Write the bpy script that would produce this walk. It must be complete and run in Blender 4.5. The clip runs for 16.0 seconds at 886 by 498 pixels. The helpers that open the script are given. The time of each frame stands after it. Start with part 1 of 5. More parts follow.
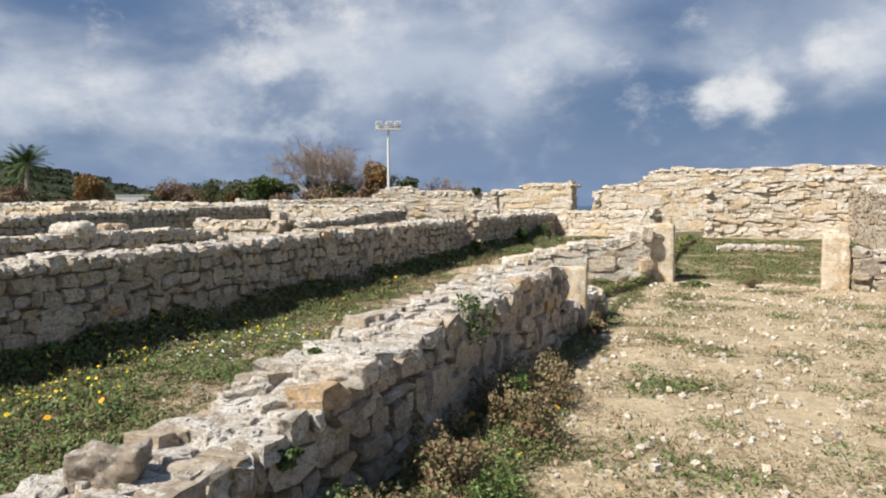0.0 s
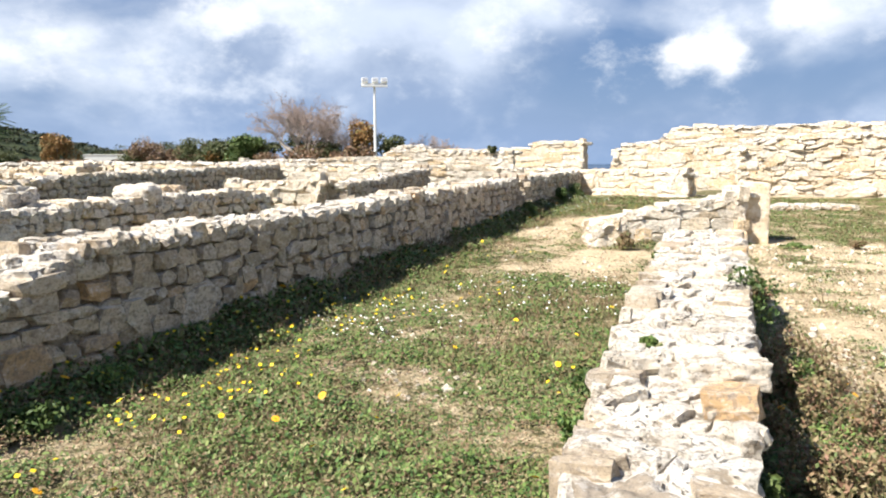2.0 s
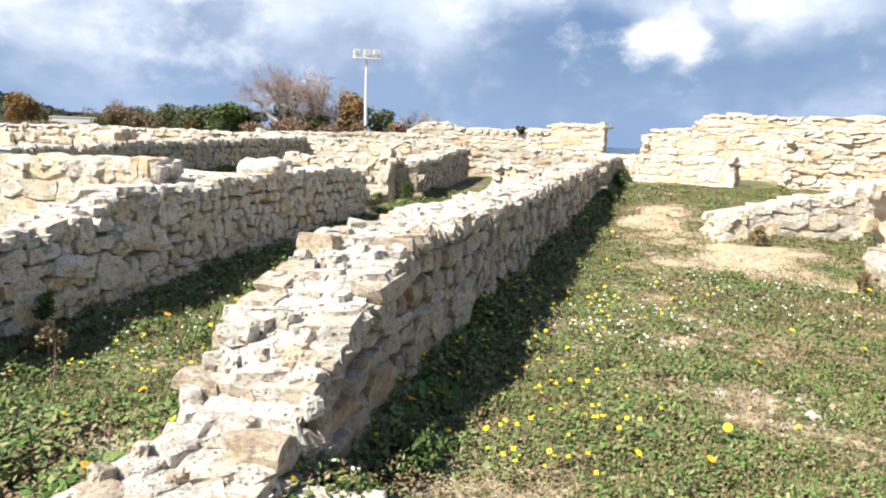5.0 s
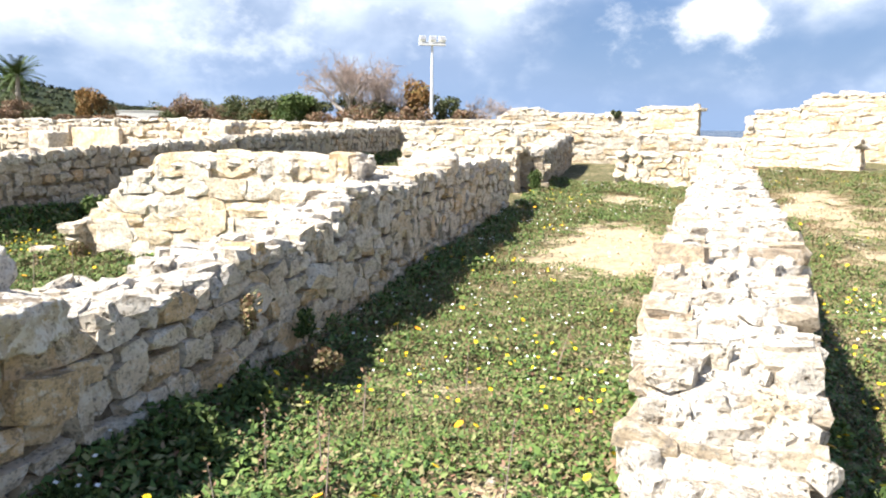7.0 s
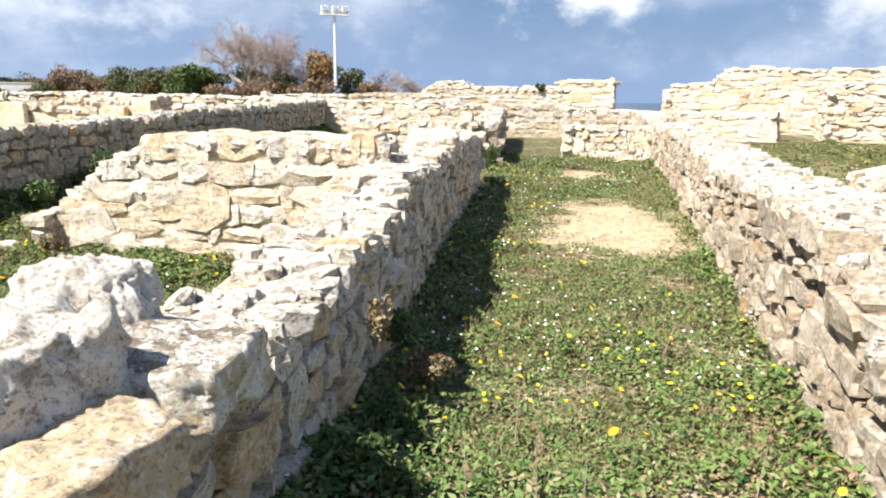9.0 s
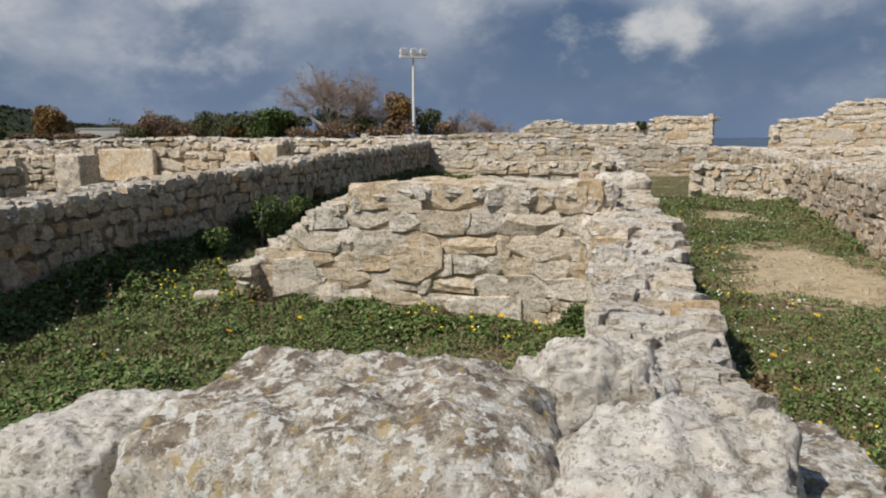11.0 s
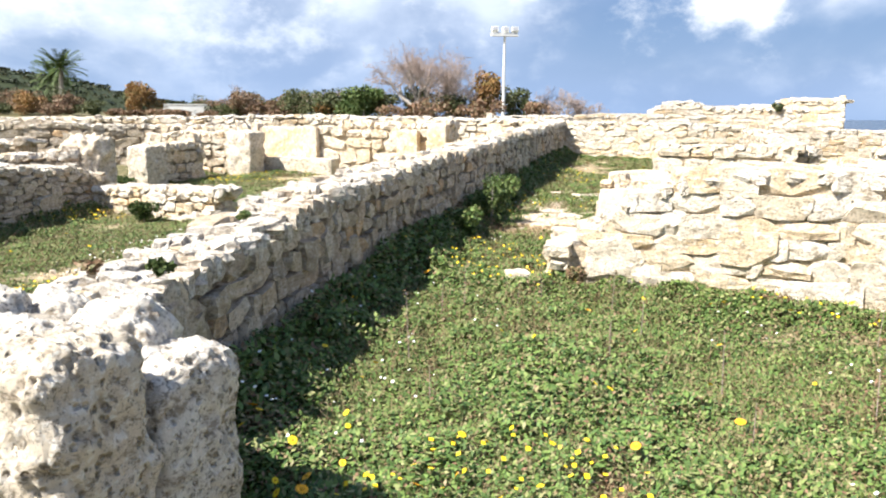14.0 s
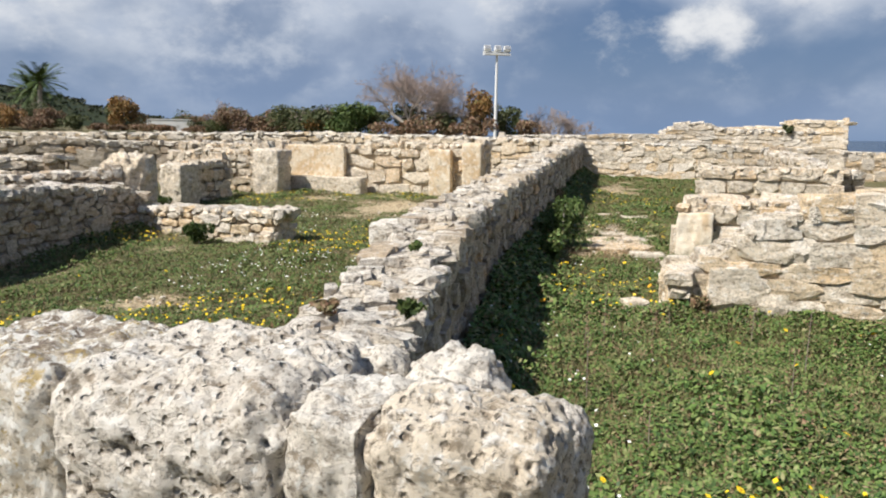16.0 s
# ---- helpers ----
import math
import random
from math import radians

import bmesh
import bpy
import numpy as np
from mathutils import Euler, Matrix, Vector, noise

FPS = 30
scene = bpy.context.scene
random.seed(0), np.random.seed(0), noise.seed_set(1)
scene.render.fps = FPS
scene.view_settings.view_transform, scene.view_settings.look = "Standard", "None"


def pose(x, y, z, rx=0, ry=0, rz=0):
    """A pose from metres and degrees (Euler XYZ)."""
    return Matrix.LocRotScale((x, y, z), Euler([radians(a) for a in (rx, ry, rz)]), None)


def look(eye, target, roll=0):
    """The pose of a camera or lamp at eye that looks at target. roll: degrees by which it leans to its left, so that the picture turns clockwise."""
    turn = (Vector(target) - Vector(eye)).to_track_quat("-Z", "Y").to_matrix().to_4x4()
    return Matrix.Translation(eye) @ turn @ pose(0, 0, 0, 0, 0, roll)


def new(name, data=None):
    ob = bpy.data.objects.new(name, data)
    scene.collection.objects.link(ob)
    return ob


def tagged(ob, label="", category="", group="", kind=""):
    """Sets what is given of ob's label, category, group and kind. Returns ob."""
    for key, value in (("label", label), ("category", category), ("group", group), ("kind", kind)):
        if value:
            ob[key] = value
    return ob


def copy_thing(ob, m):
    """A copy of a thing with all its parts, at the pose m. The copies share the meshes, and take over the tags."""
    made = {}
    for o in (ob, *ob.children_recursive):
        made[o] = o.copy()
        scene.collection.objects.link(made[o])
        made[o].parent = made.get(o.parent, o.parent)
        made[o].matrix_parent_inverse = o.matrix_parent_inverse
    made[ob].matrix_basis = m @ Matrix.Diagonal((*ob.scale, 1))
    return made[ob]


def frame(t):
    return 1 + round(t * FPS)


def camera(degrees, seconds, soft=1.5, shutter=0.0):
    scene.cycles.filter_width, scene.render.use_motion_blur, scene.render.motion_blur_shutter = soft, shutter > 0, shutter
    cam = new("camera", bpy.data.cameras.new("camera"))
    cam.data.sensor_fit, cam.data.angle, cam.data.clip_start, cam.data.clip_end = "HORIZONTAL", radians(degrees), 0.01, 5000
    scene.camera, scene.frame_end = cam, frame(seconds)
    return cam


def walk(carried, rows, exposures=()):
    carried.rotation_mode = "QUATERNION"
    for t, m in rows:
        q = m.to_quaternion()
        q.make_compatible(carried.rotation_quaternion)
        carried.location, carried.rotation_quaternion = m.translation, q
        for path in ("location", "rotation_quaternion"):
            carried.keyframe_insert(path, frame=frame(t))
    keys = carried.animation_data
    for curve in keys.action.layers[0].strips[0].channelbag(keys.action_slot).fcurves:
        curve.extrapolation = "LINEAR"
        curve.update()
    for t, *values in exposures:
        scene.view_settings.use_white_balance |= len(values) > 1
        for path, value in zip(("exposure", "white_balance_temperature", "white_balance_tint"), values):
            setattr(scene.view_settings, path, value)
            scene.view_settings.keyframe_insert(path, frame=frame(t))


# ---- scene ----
cam = camera(62.2, 16.0, soft=2.0)
PATH = [
    (0, (0.114, 0.028, 1.43), (0.06, 2.023, 1.311), -0.2),
    (0.5, (-0.349, 0.132, 1.447), (-0.305, 2.12, 1.234), -1.5),
    (1, (-0.769, 0.347, 1.413), (-0.667, 2.327, 1.154), -0.8),
    (1.5, (-1.195, 0.58, 1.446), (-1.179, 2.566, 1.208), 0.4),
    (2, (-1.641, 0.719, 1.439), (-1.607, 2.705, 1.209), -0.4),
    (2.5, (-2.043, 0.851, 1.447), (-1.992, 2.836, 1.208), -0.7),
    (3, (-2.375, 0.98, 1.453), (-2.221, 2.959, 1.203), -0.8),
    (3.5, (-2.708, 1.006, 1.481), (-2.481, 2.976, 1.215), -0.4),
    (4, (-3.16, 1.115, 1.488), (-2.91, 3.082, 1.222), -1.3),
    (4.2, (-3.316, 1.178, 1.491), (-3.095, 3.148, 1.225), -0.3),
    (6.3, (-4.842, 1.92, 1.464), (-4.754, 3.89, 1.131), 1.6),
    (6.5, (-4.997, 1.999, 1.466), (-4.931, 3.971, 1.139), 0.2),
    (7, (-5.363, 2.114, 1.481), (-5.352, 4.086, 1.151), 0.7),
    (7.5, (-5.777, 2.204, 1.497), (-5.731, 4.17, 1.13), -1.3),
    (8, (-5.998, 2.319, 1.499), (-5.777, 4.264, 1.089), -0.3),
    (8.2, (-6.089, 2.387, 1.482), (-5.813, 4.323, 1.061), -0.0),
    (10.3, (-7.229, 2.81, 1.551), (-6.956, 4.764, 1.221), 1.5),
    (10.5, (-7.364, 2.873, 1.54), (-7.102, 4.829, 1.218), 1.7),
    (11, (-7.72, 2.988, 1.562), (-7.589, 4.961, 1.263), -0.3),
    (11.5, (-8.134, 2.945, 1.557), (-8.014, 4.921, 1.272), 1.0),
    (12, (-8.496, 2.9, 1.575), (-8.4, 4.868, 1.233), 0.7),
    (12.5, (-8.816, 2.99, 1.574), (-8.699, 4.962, 1.261), 0.5),
    (13, (-9.182, 3.08, 1.584), (-9.106, 5.058, 1.303), -1.0),
    (13.5, (-9.613, 3.016, 1.597), (-9.558, 4.992, 1.29), -0.8),
    (14, (-9.98, 2.955, 1.598), (-10.005, 4.923, 1.243), 0.3),
    (14.5, (-10.28, 3.133, 1.61), (-10.353, 5.106, 1.288), -1.5),
    (15, (-10.562, 3.208, 1.635), (-10.638, 5.189, 1.364), -0.4),
    (15.5, (-10.92, 3.187, 1.636), (-10.847, 5.172, 1.407), -1.1),
    (16, (-11.208, 3.21, 1.639), (-11.168, 5.186, 1.329), 0.8),
]
EXPOSURES = [(0, 0.4), (1.0, 0.65), (1.5, 0.82), (2.0, 1.1), (3.0, 1.3), (4.2, 1.45), (6.3, 0.42), (6.5, 0.65), (7.0, 1.4), (7.5, 1.65), (8.2, 1.75), (10.3, -0.15), (12.0, -0.1), (13.0, 0.22), (13.5, 0.7), (14.0, 1.35), (14.5, 1.7), (15.0, 1.15), (15.5, 0.6), (16.0, 0.45)]
walk(cam, [(t, look(eye, target, roll)) for t, eye, target, roll in PATH], EXPOSURES)

# ---- light ----
SUN_U, SUN_V, SUN_UP = -0.50, -0.60, 0.92
A = radians(20.8)
CA, SA = math.cos(A), math.sin(A)


def W(u, v, z=0.0):
    """Plan coordinates (u across the rooms, v along the walls) to the world."""
    return Vector((u * CA + v * SA, -u * SA + v * CA, z))


sun_way = W(SUN_U, SUN_V, SUN_UP).normalized()
sun_data = bpy.data.lights.new("sun", "SUN")
sun_data.energy, sun_data.angle, sun_data.color = 5.0, radians(0.6), (1.0, 0.96, 0.90)
sun = new("sun", sun_data)
sun.matrix_world = look((0, 0, 30), Vector((0, 0, 30)) - sun_way)


def links(tree, *pairs):
    for a, b in pairs:
        tree.links.new(a, b)


def build_world():
    world = bpy.data.worlds.new("sky")
    scene.world = world
    world.use_nodes = True
    t = world.node_tree
    t.nodes.clear()
    N = t.nodes.new
    out, bg, sky = N("ShaderNodeOutputWorld"), N("ShaderNodeBackground"), N("ShaderNodeTexSky")
    sky.sky_type, sky.sun_disc = "NISHITA", False
    sky.sun_elevation = math.asin(sun_way.z)
    sky.sun_rotation = math.atan2(sun_way.x, sun_way.y)
    bg.inputs["Strength"].default_value = 0.053
    tc, sep = N("ShaderNodeTexCoord"), N("ShaderNodeSeparateXYZ")
    links(t, (tc.outputs["Generated"], sep.inputs[0]))
    up = N("ShaderNodeMath"); up.operation = "MAXIMUM"; up.inputs[1].default_value = 0.0
    lift = N("ShaderNodeMath"); lift.operation = "ADD"; lift.inputs[1].default_value = 0.42
    links(t, (sep.outputs["Z"], up.inputs[0]), (up.outputs[0], lift.inputs[0]))
    dx, dy = N("ShaderNodeMath"), N("ShaderNodeMath")
    dx.operation = dy.operation = "DIVIDE"
    links(t, (sep.outputs["X"], dx.inputs[0]), (lift.outputs[0], dx.inputs[1]), (sep.outputs["Y"], dy.inputs[0]), (lift.outputs[0], dy.inputs[1]))
    flat = N("ShaderNodeCombineXYZ")
    links(t, (dx.outputs[0], flat.inputs[0]), (dy.outputs[0], flat.inputs[1]), (sep.outputs["Z"], flat.inputs[2]))

    def cloud_noise(scale, detail, rough, lo, hi, offset):
        mp, n, r = N("ShaderNodeMapping"), N("ShaderNodeTexNoise"), N("ShaderNodeMapRange")
        mp.inputs["Location"].default_value = offset
        n.inputs["Scale"].default_value, n.inputs["Detail"].default_value, n.inputs["Roughness"].default_value = scale, detail, rough
        n.inputs["Distortion"].default_value = 0.25
        r.inputs["From Min"].default_value, r.inputs["From Max"].default_value = lo, hi
        r.interpolation_type = "SMOOTHSTEP"
        links(t, (flat.outputs[0], mp.inputs["Vector"]), (mp.outputs[0], n.inputs["Vector"]), (n.outputs["Fac"], r.inputs["Value"]))
        return r.outputs["Result"]

    veil = cloud_noise(1.1, 6, 0.48, 0.32, 0.50, (3.1, 0.4, 0))
    def heap_field(table):
        """Sum of soft mounds: (compass degrees from y, height, breadth, weight)."""
        total = None
        for az, el, wide, weight in table:
            d = N("ShaderNodeVectorMath"); d.operation = "DISTANCE"
            d.inputs[1].default_value = (math.sin(radians(az)) * math.cos(radians(el)), math.cos(radians(az)) * math.cos(radians(el)), math.sin(radians(el)))
            r = N("ShaderNodeMapRange"); r.interpolation_type = "SMOOTHSTEP"
            r.inputs["From Min"].default_value, r.inputs["From Max"].default_value = 0.0, math.sin(radians(wide)) * 1.6
            r.inputs["To Min"].default_value, r.inputs["To Max"].default_value = weight, 0.0
            links(t, (tc.outputs["Generated"], d.inputs[0]), (d.outputs["Value"], r.inputs["Value"]))
            if total is None:
                total = r.outputs["Result"]
            else:
                add = N("ShaderNodeMath"); add.operation = "ADD"
                links(t, (total, add.inputs[0]), (r.outputs["Result"], add.inputs[1]))
                total = add.outputs[0]
        return total

    banks = heap_field(((-20.0, 6.5, 6.0, 0.08), (20.5, 8.5, 5.0, 0.12), (28.5, 11.5, 4.0, 0.12), (6.0, 10.5, 4.5, 0.10), (-13.0, 13.5, 6.5, 0.16), (-28.0, 9.0, 8.0, 0.16), (-7.5, 13.0, 4.5, 0.12), (-2.6, 8.0, 4.0, -0.12), (7.8, 6.5, 5.0, -0.06), (40.0, 9.0, 6.0, 0.1), (-50.0, 14.0, 9.0, 0.12)))
    cumulus = heap_field(((20.0, 8.2, 2.6, 0.32), (18.0, 7.3, 1.8, 0.16), (22.3, 7.5, 1.8, 0.18), (26.0, 10.1, 2.0, 0.28), (28.5, 8.6, 2.2, 0.18), (16.4, 12.3, 2.0, 0.20), (12.4, 11.6, 2.2, 0.16), (-14.5, 12.4, 3.2, 0.18), (-16.5, 9.5, 4.0, 0.10), (-30.4, 7.6, 4.0, 0.14), (-25.0, 6.6, 3.0, 0.10), (5.0, 10.6, 2.4, 0.16), (-7.3, 12.5, 3.4, 0.12), (37.0, 9.0, 5.0, 0.16), (-52.0, 12.0, 8.0, 0.14)))
    gap = heap_field(((16.0, 15.5, 5.5, 0.85), (24.0, 14.5, 4.0, 0.6)))

    def heaped(field, scale, lo, hi, offset, rough=0.52):
        n, r, add, mp = N("ShaderNodeTexNoise"), N("ShaderNodeMapRange"), N("ShaderNodeMath"), N("ShaderNodeMapping")
        mp.inputs["Location"].default_value = offset
        mp.inputs["Scale"].default_value = (1, 1, 1.5)
        n.inputs["Scale"].default_value, n.inputs["Detail"].default_value, n.inputs["Roughness"].default_value = scale, 9, rough
        r.inputs["From Min"].default_value, r.inputs["From Max"].default_value = lo, hi
        r.interpolation_type = "SMOOTHSTEP"
        add.operation = "ADD"
        links(t, (tc.outputs["Generated"], mp.inputs["Vector"]), (mp.outputs[0], n.inputs["Vector"]), (n.outputs["Fac"], add.inputs[0]), (field, add.inputs[1]), (add.outputs[0], r.inputs["Value"]))
        return r.outputs["Result"]

    puff = heaped(cumulus, 10.0, 0.58, 0.92, (1.7, 5.2, 0.3), 0.62)
    dark = heaped(banks, 4.6, 0.38, 0.66, (6.3, 1.1, 2.2))
    wisp = heaped(banks, 13.0, 0.46, 0.80, (2.9, 7.7, 0.8), 0.6)

    clear = N("ShaderNodeMapRange")
    clear.inputs["From Min"].default_value, clear.inputs["From Max"].default_value = 0.32, 0.54
    clear.inputs["To Min"].default_value, clear.inputs["To Max"].default_value = 1.0, 0.05
    thin = N("ShaderNodeMath"); thin.operation = "MULTIPLY"
    links(t, (sep.outputs["Z"], clear.inputs["Value"]), (clear.outputs["Result"], thin.inputs[0]), (veil, thin.inputs[1]))
    cleared = N("ShaderNodeMath"); cleared.operation = "SUBTRACT"; cleared.use_clamp = True
    links(t, (thin.outputs[0], cleared.inputs[0]), (gap, cleared.inputs[1]))
    veil = cleared.outputs[0]

    def mix(a, b, fac):
        m = N("ShaderNodeMix"); m.data_type = "RGBA"
        for sock, val in ((m.inputs["Factor"], fac), (m.inputs["A"], a), (m.inputs["B"], b)):
            if isinstance(val, (tuple, float)):
                sock.default_value = val
            else:
                t.links.new(val, sock)
        return m.outputs["Result"]

    skyblue = mix(sky.outputs[0], (1.4, 2.5, 5.0, 1), 0.7)
    grey = mix((3.2, 4.2, 6.1, 1), (6.9, 7.8, 9.4, 1), dark)
    grey = mix(grey, (9.0, 9.6, 10.6, 1), wisp)
    c = mix(skyblue, grey, veil)
    c = mix(c, (11.2, 11.4, 11.7, 1), puff)
    low = N("ShaderNodeMapRange")
    low.inputs["From Min"].default_value, low.inputs["From Max"].default_value = 0.0, 0.13
    low.inputs["To Min"].default_value, low.inputs["To Max"].default_value = 0.9, 0.0
    links(t, (sep.outputs["Z"], low.inputs["Value"]))
    c = mix(c, (2.8, 4.1, 6.5, 1), low.outputs["Result"])
    links(t, (c, bg.inputs["Color"]), (bg.outputs[0], out.inputs["Surface"]))


build_world()


# ---- materials ----
class Mat:
    """A small helper round one node material."""

    def __init__(self, name, rough=0.9):
        self.m = bpy.data.materials.new(name)
        self.m.use_nodes = True
        self.t = self.m.node_tree
        self.b = self.t.nodes["Principled BSDF"]
        self.b.inputs["Roughness"].default_value = rough
        self.b.inputs["Specular IOR Level"].default_value = 0.25
        self.pos = self.t.nodes.new("ShaderNodeNewGeometry")

    def put(self, sock, val):
        if isinstance(val, (tuple, float, int)):
            sock.default_value = val
        else:
            self.t.links.new(val, sock)

    def noise(self, scale, detail=4, rough=0.6, stretch=(1, 1, 1)):
        n, mp = self.t.nodes.new("ShaderNodeTexNoise"), self.t.nodes.new("ShaderNodeMapping")
        mp.inputs["Scale"].default_value = stretch
        n.inputs["Scale"].default_value, n.inputs["Detail"].default_value, n.inputs["Roughness"].default_value = scale, detail, rough
        self.put(mp.inputs["Vector"], self.pos.outputs["Position"])
        self.put(n.inputs["Vector"], mp.outputs[0])
        return n.outputs["Fac"]

    def cells(self, scale):
        n = self.t.nodes.new("ShaderNodeTexVoronoi")
        n.inputs["Scale"].default_value = scale
        self.put(n.inputs["Vector"], self.pos.outputs["Position"])
        return n.outputs["Distance"]

    def span(self, val, lo, hi, to_lo=0.0, to_hi=1.0):
        r = self.t.nodes.new("ShaderNodeMapRange")
        for key, v in (("From Min", lo), ("From Max", hi), ("To Min", to_lo), ("To Max", to_hi)):
            r.inputs[key].default_value = v
        self.put(r.inputs["Value"], val)
        return r.outputs["Result"]

    def math(self, op, a, b=0.0):
        n = self.t.nodes.new("ShaderNodeMath")
        n.operation = op
        self.put(n.inputs[0], a), self.put(n.inputs[1], b)
        return n.outputs[0]

    def chance(self):
        """A random number for each object and each loose piece of a mesh."""
        info = self.t.nodes.new("ShaderNodeObjectInfo")
        return self.math("FRACT", self.math("ADD", info.outputs["Random"], self.pos.outputs["Random Per Island"]))

    def attribute(self, name):
        n = self.t.nodes.new("ShaderNodeAttribute")
        n.attribute_name = name
        return n.outputs["Fac"]

    def ramp(self, val, *stops):
        n = self.t.nodes.new("ShaderNodeValToRGB")
        el = n.color_ramp.elements
        while len(el) < len(stops):
            el.new(0.5)
        for e, (p, c) in zip(el, stops):
            e.position, e.color = p, (*c, 1)
        self.put(n.inputs["Fac"], val)
        return n.outputs["Color"]

    def mix(self, a, b, fac, how="MIX"):
        m = self.t.nodes.new("ShaderNodeMix")
        m.data_type, m.blend_type = "RGBA", how
        for sock, val in ((m.inputs["Factor"], fac), (m.inputs["A"], a), (m.inputs["B"], b)):
            self.put(sock, (*val, 1) if isinstance(val, tuple) and len(val) == 3 else val)
        return m.outputs["Result"]

    def bump(self, height, strength=0.5, distance=0.01):
        n = self.t.nodes.new("ShaderNodeBump")
        n.inputs["Strength"].default_value, n.inputs["Distance"].default_value = strength, distance
        self.put(n.inputs["Height"], height)
        self.t.links.new(n.outputs[0], self.b.inputs["Normal"])

    def colour(self, c):
        self.put(self.b.inputs["Base Color"], (*c, 1) if isinstance(c, tuple) and len(c) == 3 else c)
        return self.m


def stone_material(name, tones, lichen=0.3, pits=0.0, relief=0.03, wash=0.75):
    m = Mat(name, 0.92)
    c = m.ramp(m.chance(), *tones)
    broad = m.span(m.noise(2.6, 4), 0.38, 0.66)
    c = m.mix(c, (0.56, 0.44, 0.29), m.math("MULTIPLY", broad, 0.3))
    rock = m.noise(11, 8, 0.72, (1, 1, 1.7))
    grain = m.noise(48, 6, 0.75)
    c = m.mix(c, (0.29, 0.225, 0.155), m.span(rock, 0.535, 0.62, 0.0, 0.8))
    c = m.mix(c, (0.83, 0.785, 0.71), m.span(rock, 0.47, 0.38, 0.0, wash))
    c = m.mix(c, (0.22, 0.18, 0.135), m.span(grain, 0.53, 0.61, 0.0, 0.8))
    spots = m.math("MULTIPLY", m.span(m.noise(21, 6, 0.7), 0.52, 0.60), m.span(m.noise(3.1, 4), 0.42, 0.60, 0.15, 1.0))
    c = m.mix(c, (0.20, 0.17, 0.145), m.math("MULTIPLY", spots, lichen))
    pale = m.span(m.noise(31, 5, 0.65), 0.58, 0.65, 0.0, 0.8 * wash)
    c = m.mix(c, (0.78, 0.76, 0.70), pale)
    height = m.math("ADD", m.math("MULTIPLY", rock, -1.0), m.math("MULTIPLY", grain, -0.3))
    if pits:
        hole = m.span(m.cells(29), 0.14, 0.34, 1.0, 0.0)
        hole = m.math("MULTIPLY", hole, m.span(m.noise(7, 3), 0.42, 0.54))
        # The shade inside each pit is painted dark brown, on top of the bump.
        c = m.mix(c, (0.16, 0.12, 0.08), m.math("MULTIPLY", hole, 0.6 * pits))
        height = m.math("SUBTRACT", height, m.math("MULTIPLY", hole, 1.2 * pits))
    m.bump(height, 1.0, relief)
    return m.colour(c)


# Brown-grey face stone, toned down so the shade on wall sides is in its colour.
RUBBLE = stone_material("shade_toned_rubble_limestone", ((0.0, (0.41, 0.33, 0.225)), (0.2, (0.61, 0.53, 0.42)), (0.4, (0.49, 0.385, 0.27)), (0.6, (0.34, 0.285, 0.225)), (0.75, (0.55, 0.46, 0.35)), (0.9, (0.44, 0.365, 0.28)), (1.0, (0.55, 0.34, 0.16))), 0.6, wash=0.4)
# Capping stone: bleached, with the sunlight on wall tops also put into its tones.
BLEACHED_LIT = stone_material("bleached_lit_limestone", ((0.0, (0.66, 0.585, 0.47)), (0.3, (0.77, 0.715, 0.63)), (0.6, (0.71, 0.645, 0.55)), (0.85, (0.78, 0.73, 0.65)), (1.0, (0.68, 0.53, 0.34))), 0.6, 0.45, 0.04)
PALE = stone_material("pale_limestone", ((0.0, (0.69, 0.60, 0.47)), (0.35, (0.76, 0.69, 0.585)), (0.7, (0.70, 0.575, 0.41)), (1.0, (0.66, 0.47, 0.26))), 0.3)
ASHLAR = stone_material("weathered_ashlar", ((0.0, (0.66, 0.57, 0.44)), (0.5, (0.70, 0.61, 0.48)), (1.0, (0.66, 0.48, 0.29))), 0.9, 0.0)
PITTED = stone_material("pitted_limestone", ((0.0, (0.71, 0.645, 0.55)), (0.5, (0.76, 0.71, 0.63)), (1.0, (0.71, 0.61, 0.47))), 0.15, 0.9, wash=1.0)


def mortar_material(name, dark, light, grime):
    m = Mat(name, 0.95)
    c = m.mix(dark, light, m.span(m.noise(9, 6), 0.40, 0.60))
    c = m.mix(c, grime, m.span(m.noise(40, 5), 0.52, 0.66))
    m.bump(m.noise(26, 7, 0.72), 1.0, 0.03)
    return m.colour(c)


# Earth joints, darkened with the rubble faces to add shade between stones.
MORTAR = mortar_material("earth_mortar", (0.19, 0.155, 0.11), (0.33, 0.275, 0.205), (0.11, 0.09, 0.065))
POINTING = mortar_material("cream_mortar", (0.52, 0.42, 0.285), (0.64, 0.545, 0.41), (0.30, 0.24, 0.17))


